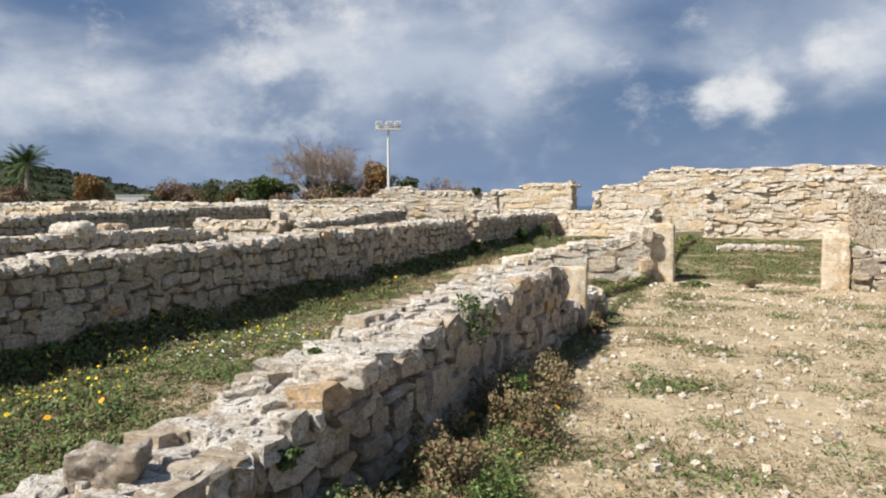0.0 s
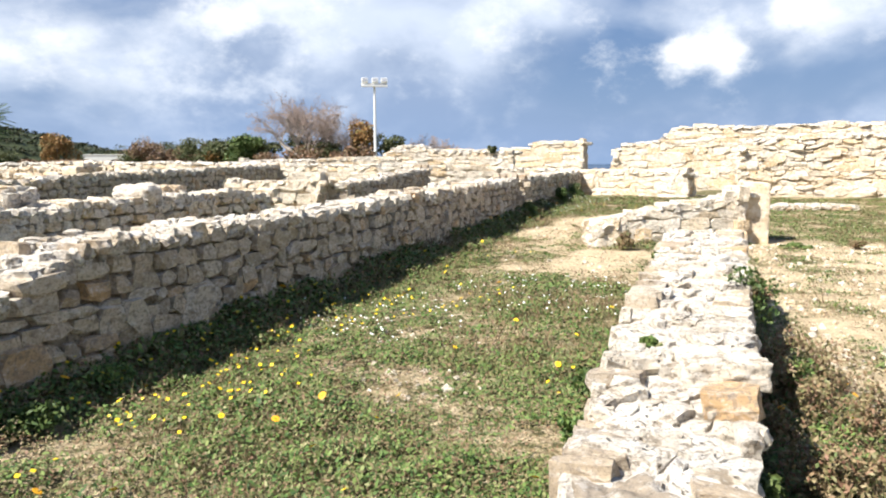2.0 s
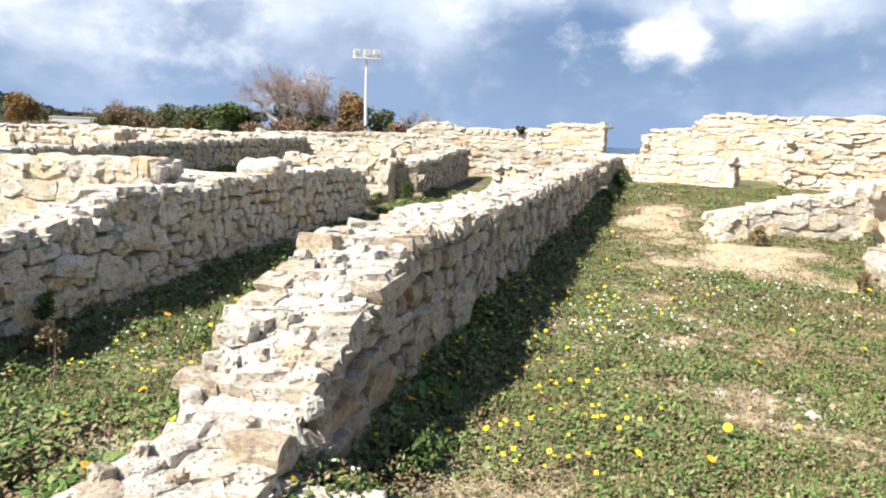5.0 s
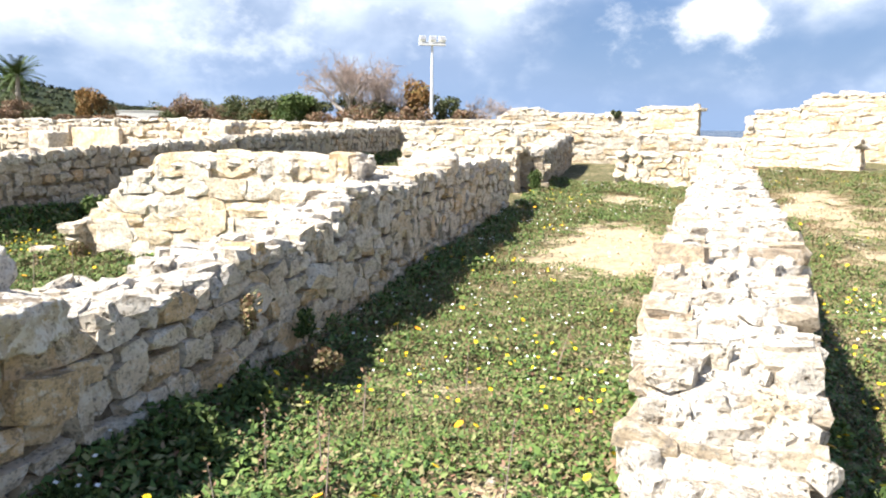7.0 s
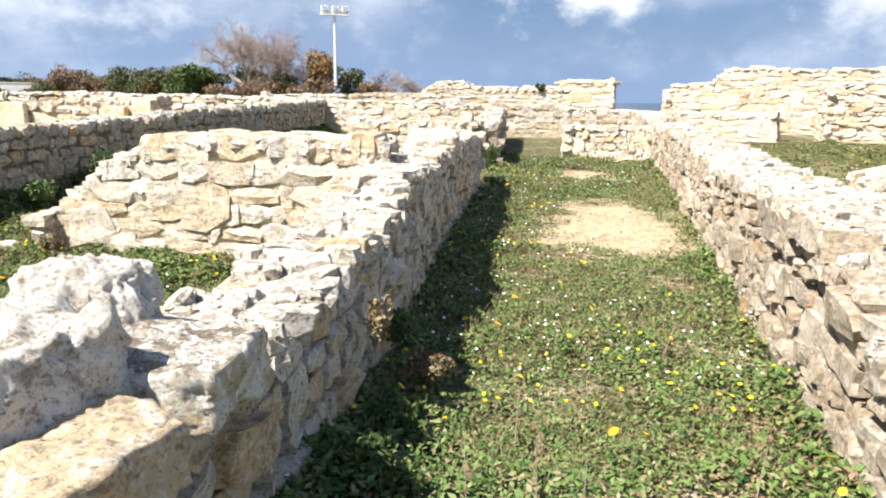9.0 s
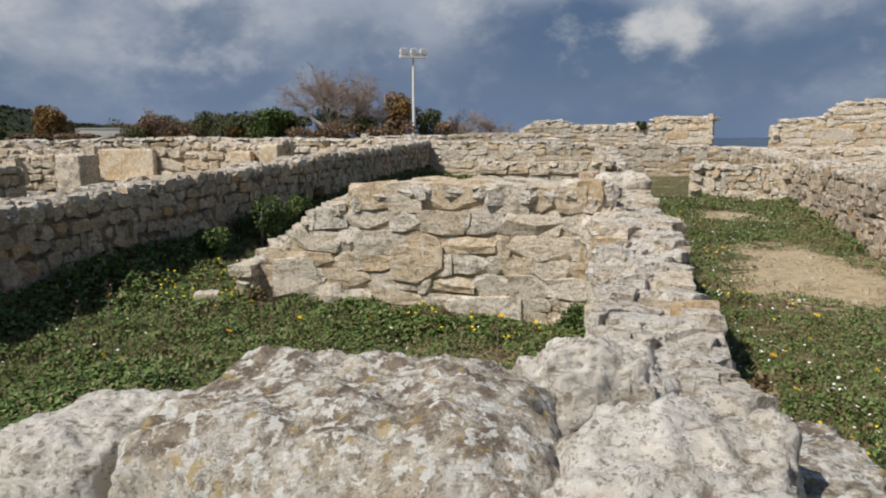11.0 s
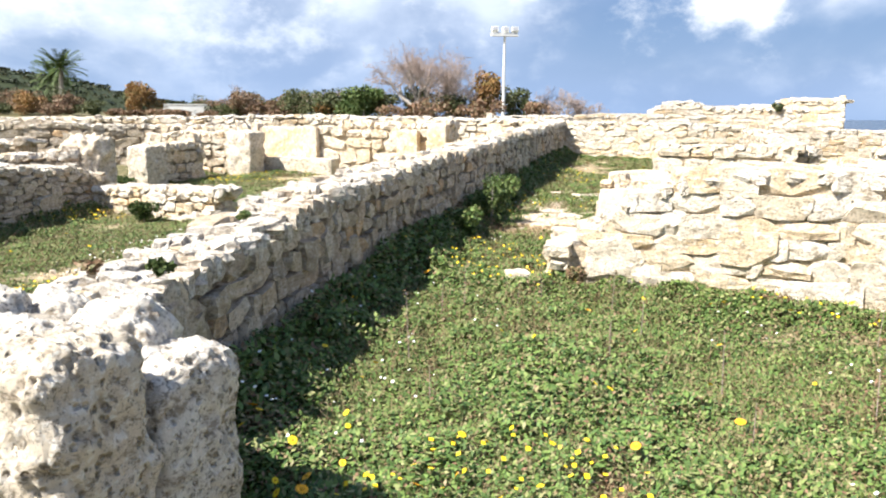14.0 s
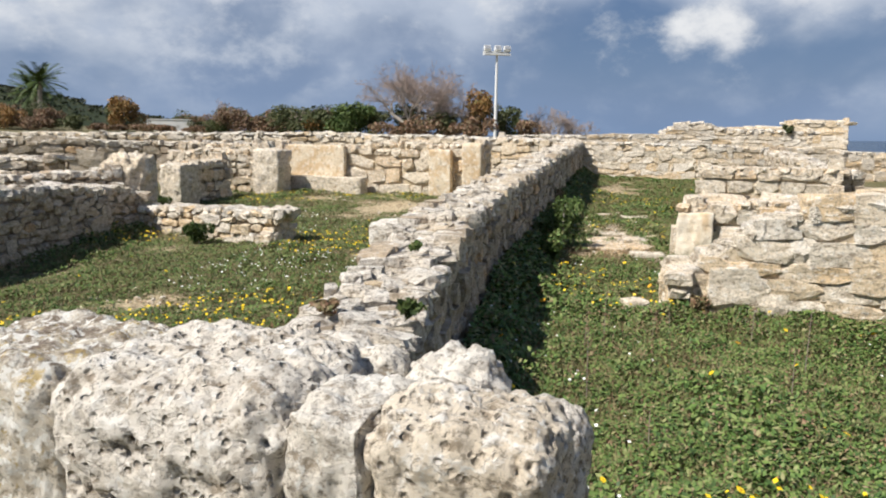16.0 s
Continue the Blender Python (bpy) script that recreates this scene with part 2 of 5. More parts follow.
def lichen_material():
    """Limestone with brown lichen on its upper faces and pale and ochre spots all over."""
    m = Mat("lichened_limestone", 0.93)
    rock, fine = m.noise(9, 8, 0.72), m.noise(46, 6, 0.75)
    c = m.mix((0.60, 0.52, 0.40), (0.78, 0.73, 0.64), m.span(rock, 0.56, 0.42))
    sep = m.t.nodes.new("ShaderNodeSeparateXYZ")
    m.put(sep.inputs[0], m.pos.outputs["Normal"])
    upper = m.span(sep.outputs["Z"], 0.45, 0.85)
    crust = m.math("MULTIPLY", m.span(m.noise(13, 7, 0.72), 0.44, 0.56), m.math("ADD", m.math("MULTIPLY", upper, 0.88), 0.06))
    c = m.mix(c, (0.22, 0.165, 0.12), crust)
    c = m.mix(c, (0.17, 0.14, 0.10), m.span(fine, 0.53, 0.60, 0.0, 0.65))
    c = m.mix(c, (0.84, 0.81, 0.74), m.span(m.noise(30, 5, 0.65), 0.53, 0.57, 0.0, 0.95))
    c = m.mix(c, (0.52, 0.37, 0.12), m.span(m.noise(16, 6, 0.68), 0.58, 0.63, 0.0, 0.7))
    m.bump(m.math("ADD", m.math("MULTIPLY", rock, -1.0), m.math("MULTIPLY", fine, -0.4)), 1.0, 0.04)
    return m.colour(c)


LICHEN = lichen_material()
WHITE = stone_material("white_weathered_limestone", ((0.0, (0.76, 0.71, 0.62)), (1.0, (0.80, 0.755, 0.68))), 0.35, wash=1.0)


def dressed_material():
    """Smooth-dressed limestone with broad ochre stains."""
    m = Mat("dressed_limestone", 0.9)
    c = m.mix((0.66, 0.555, 0.405), (0.58, 0.43, 0.265), m.span(m.noise(3.5, 6, 0.65), 0.44, 0.56))
    c = m.mix(c, (0.76, 0.70, 0.60), m.span(m.noise(9, 7, 0.68), 0.52, 0.60, 0.0, 0.75))
    c = m.mix(c, (0.28, 0.215, 0.145), m.span(m.noise(17, 8, 0.72), 0.54, 0.62, 0.0, 0.65))
    m.bump(m.noise(18, 8, 0.72), 1.0, 0.022)
    return m.colour(c)


DRESSED = dressed_material()


def smooth_material():
    """Fine-grained cream limestone, sawn or rubbed, with rusty runs and small chips."""
    m = Mat("smooth_cream_limestone", 0.88)
    c = m.mix((0.70, 0.60, 0.46), (0.77, 0.69, 0.57), m.span(m.noise(4, 6, 0.65), 0.42, 0.58))
    c = m.mix(c, (0.60, 0.41, 0.22), m.span(m.noise(5, 5, 0.6, (1, 1, 0.5)), 0.54, 0.68, 0.0, 0.7))
    c = m.mix(c, (0.33, 0.27, 0.20), m.span(m.noise(30, 7, 0.75, (1, 1, 2.5)), 0.56, 0.64, 0.0, 0.55))
    m.bump(m.noise(26, 8, 0.72, (1, 1, 2.0)), 0.8, 0.012)
    return m.colour(c)


SMOOTH = smooth_material()


def ground_material():
    m = Mat("ground_earth_and_turf", 0.95)
    fine, mid = m.noise(60, 6, 0.7), m.noise(6, 5, 0.6)
    sand = m.ramp(mid, (0.30, (0.37, 0.28, 0.165)), (0.5, (0.53, 0.425, 0.275)), (0.7, (0.31, 0.24, 0.145)))
    sand = m.mix(sand, (0.66, 0.60, 0.48), m.span(m.cells(22), 0.05, 0.2, 0.55, 0.0))
    sand = m.mix(sand, (0.20, 0.16, 0.10), m.span(fine, 0.52, 0.64, 0.0, 0.75))
    turf = m.ramp(m.noise(11, 6, 0.65), (0.35, (0.055, 0.06, 0.025)), (0.52, (0.13, 0.115, 0.05)), (0.68, (0.30, 0.25, 0.15)))
    turf = m.mix(turf, (0.05, 0.055, 0.02), m.span(fine, 0.45, 0.7, 0.0, 0.7))
    edge = m.math("ADD", m.attribute("turf"), m.span(m.noise(9, 5, 0.7), 0.3, 0.7, -0.35, 0.35))
    c = m.mix(sand, turf, m.span(edge, 0.40, 0.62))
    m.bump(m.math("ADD", mid, m.math("MULTIPLY", fine, 0.5)), 0.8, 0.03)
    return m.colour(c)


GROUND = ground_material()


def leaf_material(name, tones, spread=0.15):
    m = Mat(name, 0.6)
    c = m.ramp(m.chance(), *tones)
    c = m.mix(c, (0.14, 0.12, 0.05), m.span(m.noise(2.2, 4), 0.45, 0.75, 0.0, spread))
    m.b.inputs["Transmission Weight"].default_value = 0.0
    m.b.inputs["Subsurface Weight"].default_value = 0.0
    return m.colour(c)


CLOVER = leaf_material("clover_leaves", ((0.0, (0.036, 0.075, 0.022)), (0.4, (0.092, 0.158, 0.038)), (0.75, (0.160, 0.230, 0.058)), (1.0, (0.27, 0.25, 0.12))))
DRY = leaf_material("dry_weed_leaves", ((0.0, (0.13, 0.13, 0.05)), (0.35, (0.25, 0.195, 0.10)), (0.65, (0.22, 0.115, 0.075)), (0.85, (0.30, 0.24, 0.14)), (1.0, (0.10, 0.14, 0.045))))
BUSH = leaf_material("dark_bush_leaves", ((0.0, (0.030, 0.060, 0.016)), (0.6, (0.065, 0.105, 0.026)), (1.0, (0.11, 0.14, 0.04))))
AUTUMN = leaf_material("autumn_foliage", ((0.0, (0.22, 0.12, 0.05)), (0.5, (0.34, 0.18, 0.06)), (1.0, (0.18, 0.16, 0.06))))
RUSSET = leaf_material("russet_scrub", ((0.0, (0.20, 0.13, 0.09)), (0.5, (0.26, 0.15, 0.09)), (1.0, (0.14, 0.13, 0.07))))
WOODS = leaf_material("dark_woodland", ((0.0, (0.016, 0.026, 0.010)), (0.6, (0.035, 0.045, 0.018)), (1.0, (0.06, 0.055, 0.028))))
OLIVE = leaf_material("olive_scrub", ((0.0, (0.045, 0.065, 0.025)), (0.5, (0.085, 0.10, 0.038)), (1.0, (0.13, 0.13, 0.06))))


def plain(name, c, rough=0.6, metal=0.0, vary=0.15, scale=8):
    m = Mat(name, rough)
    m.b.inputs["Metallic"].default_value = metal
    return m.colour(m.mix(c, tuple(x * 0.6 for x in c), m.span(m.noise(scale, 5), 0.4, 0.75, 0.0, vary * 3)))


PETAL = plain("yellow_petals", (0.80, 0.56, 0.02), 0.5, vary=0.05)
PETAL_ORANGE = plain("orange_petals", (0.85, 0.40, 0.02), 0.5, vary=0.05)
DISC = plain("flower_disc", (0.55, 0.30, 0.02), 0.7)
WHITE_PETAL = plain("white_petals", (0.82, 0.82, 0.78), 0.5, vary=0.03)
STEM = plain("green_stem", (0.10, 0.15, 0.04), 0.6)
BARK = plain("grey_bark", (0.36, 0.32, 0.28), 0.9)
TWIG = plain("russet_twigs", (0.33, 0.26, 0.225), 0.9)
WHITE_PAINT = plain("white_painted_metal", (0.78, 0.78, 0.76), 0.45, vary=0.05)
LAMP_GLASS = plain("floodlight_glass", (0.30, 0.31, 0.33), 0.15)
RENDERED = plain("white_render", (0.80, 0.79, 0.76), 0.9, vary=0.08, scale=1.5)
ROOF_TILE = plain("grey_roofing", (0.42, 0.40, 0.38), 0.9)


def sea_material():
    m = Mat("sea_water", 0.25)
    m.bump(m.noise(0.4, 5, 0.6), 0.6, 0.4)
    return m.colour(m.mix((0.012, 0.035, 0.075), (0.03, 0.06, 0.10), m.span(m.noise(0.02, 4), 0.4, 0.6)))


SEA = sea_material()


# ---- mesh helpers ----
def mesh_of(name, verts, faces, material, smooth=False):
    me = bpy.data.meshes.new(name)
    me.from_pydata(verts, [], faces)
    me.materials.append(material)
    if smooth:
        me.shade_smooth()
    return me


def part(name, data, material, parent, label=""):
    """One mesh object (from a bmesh or a finished mesh) under a thing or a part."""
    if isinstance(data, bmesh.types.BMesh):
        me = bpy.data.meshes.new(name)
        data.to_mesh(me)
        data.free()
        me.materials.append(material)
    else:
        me = data
    ob = new(name, me)
    ob.parent = parent
    return tagged(ob, label)


def empty(name, where, label, category, group="", kind=""):
    ob = new(name)
    ob.location = where
    return tagged(ob, label, category, group, kind)


def fast_mesh(name, verts, faces, material):
    """A mesh from an (n, 3) array and an (m, k) array of indices."""
    me = bpy.data.meshes.new(name)
    k = faces.shape[1]
    me.vertices.add(len(verts)), me.loops.add(faces.size), me.polygons.add(len(faces))
    me.vertices.foreach_set("co", verts.astype(np.float32).ravel())
    me.loops.foreach_set("vertex_index", faces.astype(np.int32).ravel())
    me.polygons.foreach_set("loop_start", np.arange(0, faces.size, k, dtype=np.int32))
    me.update(calc_edges=True)
    me.materials.append(material)
    me.shade_flat()
    return me


def box(bm, size, m=None):
    r = bmesh.ops.create_cube(bm, size=1.0, matrix=(m or Matrix()) @ Matrix.Diagonal((*size, 1)))
    return r["verts"]


def tube(bm, a, b, r0, r1, sides=6):
    a, b = Vector(a), Vector(b)
    q = (b - a).to_track_quat("Z", "Y").to_matrix().to_4x4()
    m = Matrix.Translation((a + b) / 2) @ q
    bmesh.ops.create_cone(bm, cap_ends=True, segments=sides, radius1=r0, radius2=r1, depth=(b - a).length, matrix=m)


rng = random.Random(5)


# ---- ground ----
def rise(v):
    return 0.0235 * min(max(v - 3.0, 0.0), 21.0)


def to_plan(x, y):
    return x * CA - y * SA, x * SA + y * CA


def height(x, y):
    u, v = to_plan(x, y)
    z = rise(v) + 0.030 * noise.noise((x * 0.7, y * 0.7, 0.3)) + 0.012 * noise.noise((x * 3, y * 3, 4.1))
    far = max(0.0, v - 45 + 0.25 * u)
    if far > 0:
        z -= min(far * 0.05, 9.0)
    far = max(0.0, v - 45)
    if u < -15 and far > 0:
        z += min(far * 0.05, 9.0) * min(1.0, (-15 - u) / 10) * (1 if v < 120 else max(0, 1 - (v - 120) / 60))
    return z


BARE = ((-6.75, 8.6, 0.8, 1.9, 0.85), (-6.33, 2.55, 0.38, 1.0, 0.74), (-3.6, 4.3, 0.5, 0.35, 0.4), (-3.9, 5.4, 0.5, 0.3, 0.45), (-3.0, 9.6, 1.0, 1.2, 0.6), (-12.7, 9.5, 0.5, 2.2, 0.6),
        (-4.2, 13.5, 0.6, 2.5, 0.6), (-17.5, 12.5, 1.6, 1.6, 0.6), (-7.0, 13.2, 0.7, 0.6, 0.6), (-13.6, 18.0, 0.8, 2.5, 0.6), (-16.5, 4.3, 0.5, 0.4, 0.45), (0.8, 15.0, 1.6, 1.2, 0.6))


def turf_at(u, v):
    """How much plants cover the ground, 0 to 1."""
    if u > -1.45:
        t = 0.27 + 0.42 * noise.noise((u * 0.9, v * 1.6, 2.0)) + 0.30 * noise.noise((u * 2.3, v * 3.0, 7.0))
        wide = 0.22 + 0.85 * min(max((5.9 - v) / 4.5, 0.0), 1.0)
        t += 0.85 * math.exp(-((u + 1.45) / wide) ** 2) + 0.1 * noise.noise((u * 4, v * 4, 1.5))
        if v > 12.5:
            t += 0.3
        return min(max(t, 0), 1)
    t = 0.80 + 0.38 * noise.noise((u * 0.9, v * 0.9, 1.0)) + 0.22 * noise.noise((u * 2.6, v * 2.6, 5.0))
    u, v = u + 0.5 * noise.noise((u * 1.4, v * 1.4, 9.0)), v + 0.7 * noise.noise((u * 1.4, v * 1.4, 3.0))
    if -5.4 < u < -2:
        t -= 0.10 + 0.12 * min(max((v - 5.0) / 3.0, 0.0), 1.0)
    for bu, bv, ru, rv, deep in BARE:
        d = ((u - bu) / ru) ** 2 + ((v - bv) / rv) ** 2
        t -= deep * math.exp(-d)
    return min(max(t, 0), 1)


GRID = {}


def build_ground():
    def spaced(lo, hi, step, reach):
        mid = list(np.arange(lo, hi, step))
        out, d, x = [], step, hi
        while x < reach:
            out.append(x)
            d *= 1.16
            x += d
        out.append(reach)
        back, d, x = [], step, lo - step
        while x > -reach:
            back.append(x)
            d *= 1.16
            x -= d
        back.append(-reach)
        return back[::-1] + mid + out

    us, vs = spaced(-26, 6, 0.11, 4500), spaced(-2.0, 24, 0.11, 4500)
    verts, turf = [], []
    for v in vs:
        for u in us:
            p = W(u, v)
            verts.append((p.x, p.y, height(p.x, p.y)))
            turf.append(turf_at(u, v))
    n, k = len(us), len(vs)
    GRID.update(us=np.array(us), vs=np.array(vs), turf=np.array(turf).reshape(k, n), z=np.array(verts)[:, 2].reshape(k, n))
    i = (np.arange(k - 1)[:, None] * n + np.arange(n - 1)[None, :]).ravel()
    me = fast_mesh("ground", np.array(verts), np.stack([i, i + 1, i + 1 + n, i + n], 1), GROUND)
    me.shade_smooth()
    me.attributes.new("turf", "FLOAT", "POINT").data.foreach_set("value", np.array(turf, dtype=np.float32))
    tagged(new("ground", me), "sandy earth and clover turf between ruined walls", "ground", kind="structure")
    bm = bmesh.new()
    bmesh.ops.create_circle(bm, cap_ends=True, segments=96, radius=4900, matrix=Matrix.Translation((0, 0, -6.0)))
    me = bpy.data.meshes.new("sea")
    bm.to_mesh(me), bm.free(), me.materials.append(SEA)
    tagged(new("sea", me), "dark blue open sea reaching the horizon", "sea", kind="structure")


build_ground()


# ---- rubble walls ----
def stone_template(seed, sharp):
    """A worn block of unit size: 26 corners, 48 triangles."""
    r = random.Random(seed)
    verts, index = [], {}
    for a in (-1, 0, 1):
        for b in (-1, 0, 1):
            for c in (-1, 0, 1):
                if a or b or c:
                    p = Vector((a, b, c))
                    k = (abs(a) ** 3 + abs(b) ** 3 + abs(c) ** 3) ** (1 / 3)
                    if a and b and c:
                        p *= 1 - r.choice((0.0, 0.04, 0.10, 0.20))
                    p = p.lerp(p / k, 1 - sharp)
                    p += Vector((r.uniform(-1, 1), r.uniform(-1, 1), r.uniform(-1, 1))) * (0.12 if sharp > 0.8 else 0.17)
                    index[a, b, c] = len(verts)
                    verts.append(p * 0.5)
    faces = []
    for axis in range(3):
        for side in (-1, 1):
            o = [x for x in range(3) if x != axis]
            for i in (-1, 0):
                for j in (-1, 0):
                    quad = []
                    for di, dj in ((0, 0), (1, 0), (1, 1), (0, 1)):
                        key = [0, 0, 0]
                        key[axis], key[o[0]], key[o[1]] = side, i + di, j + dj
                        quad.append(index[tuple(key)])
                    if (side > 0) == (axis == 1):
                        quad.reverse()
                    faces += [(quad[0], quad[1], quad[2]), (quad[0], quad[2], quad[3])] if (i + j) % 2 else [(quad[0], quad[1], quad[3]), (quad[1], quad[2], quad[3])]
    return np.array([tuple(v) for v in verts]), np.array(faces)


TEMPLATES = [stone_template(s, 0.92 if s % 3 else 0.66) for s in range(30)]
STONE_MESHES = {}


def stone_mesh(i, material):
    key = (i, material.name)
    if key not in STONE_MESHES:
        v, f = TEMPLATES[i]
        STONE_MESHES[key] = fast_mesh("stone", v, f, material)
    return STONE_MESHES[key]


def along(pts, s):
    """Point and direction at s metres along a line of plan points."""
    for (u0, v0), (u1, v1) in zip(pts, pts[1:]):
        d = math.hypot(u1 - u0, v1 - v0)
        if s <= d or (u1, v1) == tuple(pts[-1]):
            k = s / d
            return u0 + (u1 - u0) * k, v0 + (v1 - v0) * k, (u1 - u0) / d, (v1 - v0) / d
        s -= d
    return None


def length(pts):
    return sum(math.hypot(b[0] - a[0], b[1] - a[1]) for a, b in zip(pts, pts[1:]))


def profile(tops, s, total):
    x = s / total
    for (a, za), (b, zb) in zip(tops, tops[1:]):
        if x <= b:
            return za + (zb - za) * (x - a) / (b - a)
    return tops[-1][1]


def rubble_wall(name, pts, width, tops, label, course=0.105, long=0.175, single=300, material=None, rough=1.0, seed=1, cap=0.16, sunk=0.062, mortar=None, fit=0.92):
    """A wall of laid stones on an earth core. pts: plan line; tops: (share of the length, height of the top)."""
    r = random.Random(seed)
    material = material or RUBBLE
    # Wall tops take the lighter, sunlit-toned stone; the sides keep the darker one.
    crest = BLEACHED_LIT if material in (RUBBLE, PALE) else material
    total = length(pts)
    wide = width if isinstance(width, tuple) else ((0, width), (1, width))
    breadth = lambda s: profile(wide, min(max(s, 0), total), total)
    width = max(w for _, w in wide)
    stones = []
    zig = lambda s: 0.05 * rough * noise.noise((s * 1.7, seed * 3.1, 0))

    def lay(s, off, z, l, d, h, wild, spin=0.0):
        u, v, du, dv = along(pts, min(max(s, 0), total))
        if s < 0 or s > total:
            e = s if s < 0 else s - total
            u, v = u + du * e, v + dv * e
        p = W(u + dv * off, v - du * off, z)
        ang = math.atan2(du * -SA + dv * CA, du * CA + dv * SA)
        m = Matrix.LocRotScale(p, Euler((r.gauss(0, 0.07) * wild, r.gauss(0, 0.13) * wild, ang + r.gauss(0, 0.07) * wild + spin)), (l, d, h))
        stones.append((s, m, 3 * r.randrange(len(TEMPLATES) // 3) if spin else r.randrange(len(TEMPLATES)), bool(spin)))

    base = min(rise(p[1]) for p in pts) - 0.08
    high = max(z for _, z in tops)
    for side in (-1, 1):
        z = base
        while z < high:
            h = course * r.uniform(0.7, 1.45)
            s = -r.uniform(0, long) * 0.3
            while s < total:
                l = long * r.choice((0.45, 0.7, 1.0, 1.0, 1.35, 1.7)) * r.uniform(0.85, 1.15)
                if s + l > total + 0.05:
                    l = max(total - s, 0.08)
                mid = s + l / 2
                top = profile(tops, mid, total) + zig(mid)
                if z + h * 0.6 < top and z + h > rise(along(pts, min(max(mid, 0), total))[1]) - 0.06:
                    d = r.uniform(0.16, 0.24)
                    wave = 0.04 * noise.noise((mid * 1.1, z * 2.0, seed + side)) * rough
                    out, hh, ll = r.gauss(0, 0.012) * rough, h * r.uniform(0.8, 1.15), l
                    if r.random() < 0.14 and z + 2 * h < top:
                        hh, ll, out = h * 1.9, l * 1.25, out + 0.022
                    lay(mid, side * (breadth(mid) / 2 - d / 2 + out), z + h / 2 + wave + r.gauss(0, 0.01) * rough, ll * fit * 1.02, d, hh * fit, rough)
                s += l
            z += h
    for end in (0, 1):
        z = base
        top = profile(tops, total * end, total)
        while z < top - 0.03:
            h = course * r.uniform(0.7, 1.4)
            off = -breadth(total * end) / 2 + 0.1
            while off < breadth(total * end) / 2 - 0.06:
                l = r.uniform(0.12, 0.26)
                lay(total * end + (0.08 if not end else -0.08) + r.gauss(0, 0.015), off + l / 2, z + h / 2, r.uniform(0.16, 0.24), l, h * 1.05, rough)
                off += l
            z += h
    s = 0.0
    while s < total:
        step = cap * r.uniform(0.6, 1.1)
        full = breadth(s)
        off = -full / 2 + r.uniform(0.0, 0.06)
        while off < full / 2 - 0.03:
            d = cap * r.choice((0.5, 0.7, 1.0, 1.4, 1.9)) * r.uniform(0.85, 1.15)
            mid = s + step / 2 + r.gauss(0, 0.04)
            top = profile(tops, min(max(mid, 0), total), total) + zig(mid)
            h = r.uniform(0.07, 0.15)
            lay(mid, min(off + d / 2, full / 2 - d * 0.52), top - h / 2 + r.gauss(0.008, 0.016) * rough, step * r.uniform(0.8, 1.7), d * 1.1, h, 0.9 * rough, r.gauss(0, 0.6))
            off += d
        s += step
    # the earth core, with a lumpy weathered crest
    n, k = max(int(total / 0.07), 2), 8
    verts, faces, slots = [], [], []
    for i in range(n + 1):
        s = 0.06 + (total - 0.12) * i / n
        u, v, du, dv = along(pts, s)
        t = max(profile(tops, s, total) + zig(s) - 0.022, base + 0.1)
        w = breadth(s) / 2 - sunk
        verts.append(W(u - dv * w, v + du * w, base - 0.1))
        for j in range(k):
            off = w * (2 * j / (k - 1) - 1)
            lump = 0.028 * noise.noise((s * 7, off * 7, seed * 1.7)) + 0.022 * noise.noise((s * 17, off * 17, seed * 2.3))
            edge = 0.03 if j in (0, k - 1) else 0.0
            verts.append(W(u + dv * off, v - du * off, t + lump * min(rough, 1.2) - edge))
        verts.append(W(u + dv * w, v - du * w, base - 0.1))
    m = k + 2
    for i in range(n):
        for j in range(m - 1):
            a = i * m + j
            faces.append((a, a + 1, a + m + 1, a + m))
            slots.append(1 if 0 < j < m - 2 else 0)
    faces += [tuple(reversed(range(m))), tuple(n * m + j for j in range(m))]
    slots += [0, 0]
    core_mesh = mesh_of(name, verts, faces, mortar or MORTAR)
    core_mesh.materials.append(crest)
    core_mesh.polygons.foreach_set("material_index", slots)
    wall = tagged(new(name, core_mesh), label, "stone wall", kind="structure")
    stones.sort(key=lambda x: x[0])
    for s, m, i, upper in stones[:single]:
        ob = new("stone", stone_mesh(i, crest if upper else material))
        ob.parent = wall
        ob.matrix_basis = m
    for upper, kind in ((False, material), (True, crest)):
        vs, fs, k = [], [], 0
        for s, m, i, high_up in stones[single:]:
            if high_up == upper:
                tv, tf = TEMPLATES[i]
                mm = np.array(m)
                vs.append(tv @ mm[:3, :3].T + mm[:3, 3])
                fs.append(tf + k)
                k += len(tv)
        if vs:
            name = "capping_stones" if upper else "stones"
            tagged(part(name, fast_mesh(name, np.concatenate(vs), np.concatenate(fs), kind), kind, wall), kind="stuff")
    return wall


RUIN = "ruined rubble wall of weathered cream limestone, open to the sky"
# walls between the rooms, from the sandy court leftwards
rubble_wall("wall_1", ((-1.95, 1.35), (-1.86, 4.5), (-1.76, 8.6)), 0.62, ((0, 0.42), (0.1, 0.46), (0.19, 0.53), (0.26, 0.63), (0.36, 0.67), (0.45, 0.76), (0.70, 0.83), (0.79, 0.80), (0.81, 0.46), (1, 0.44)), RUIN + ", beside a sandy court", seed=1, cap=0.125)
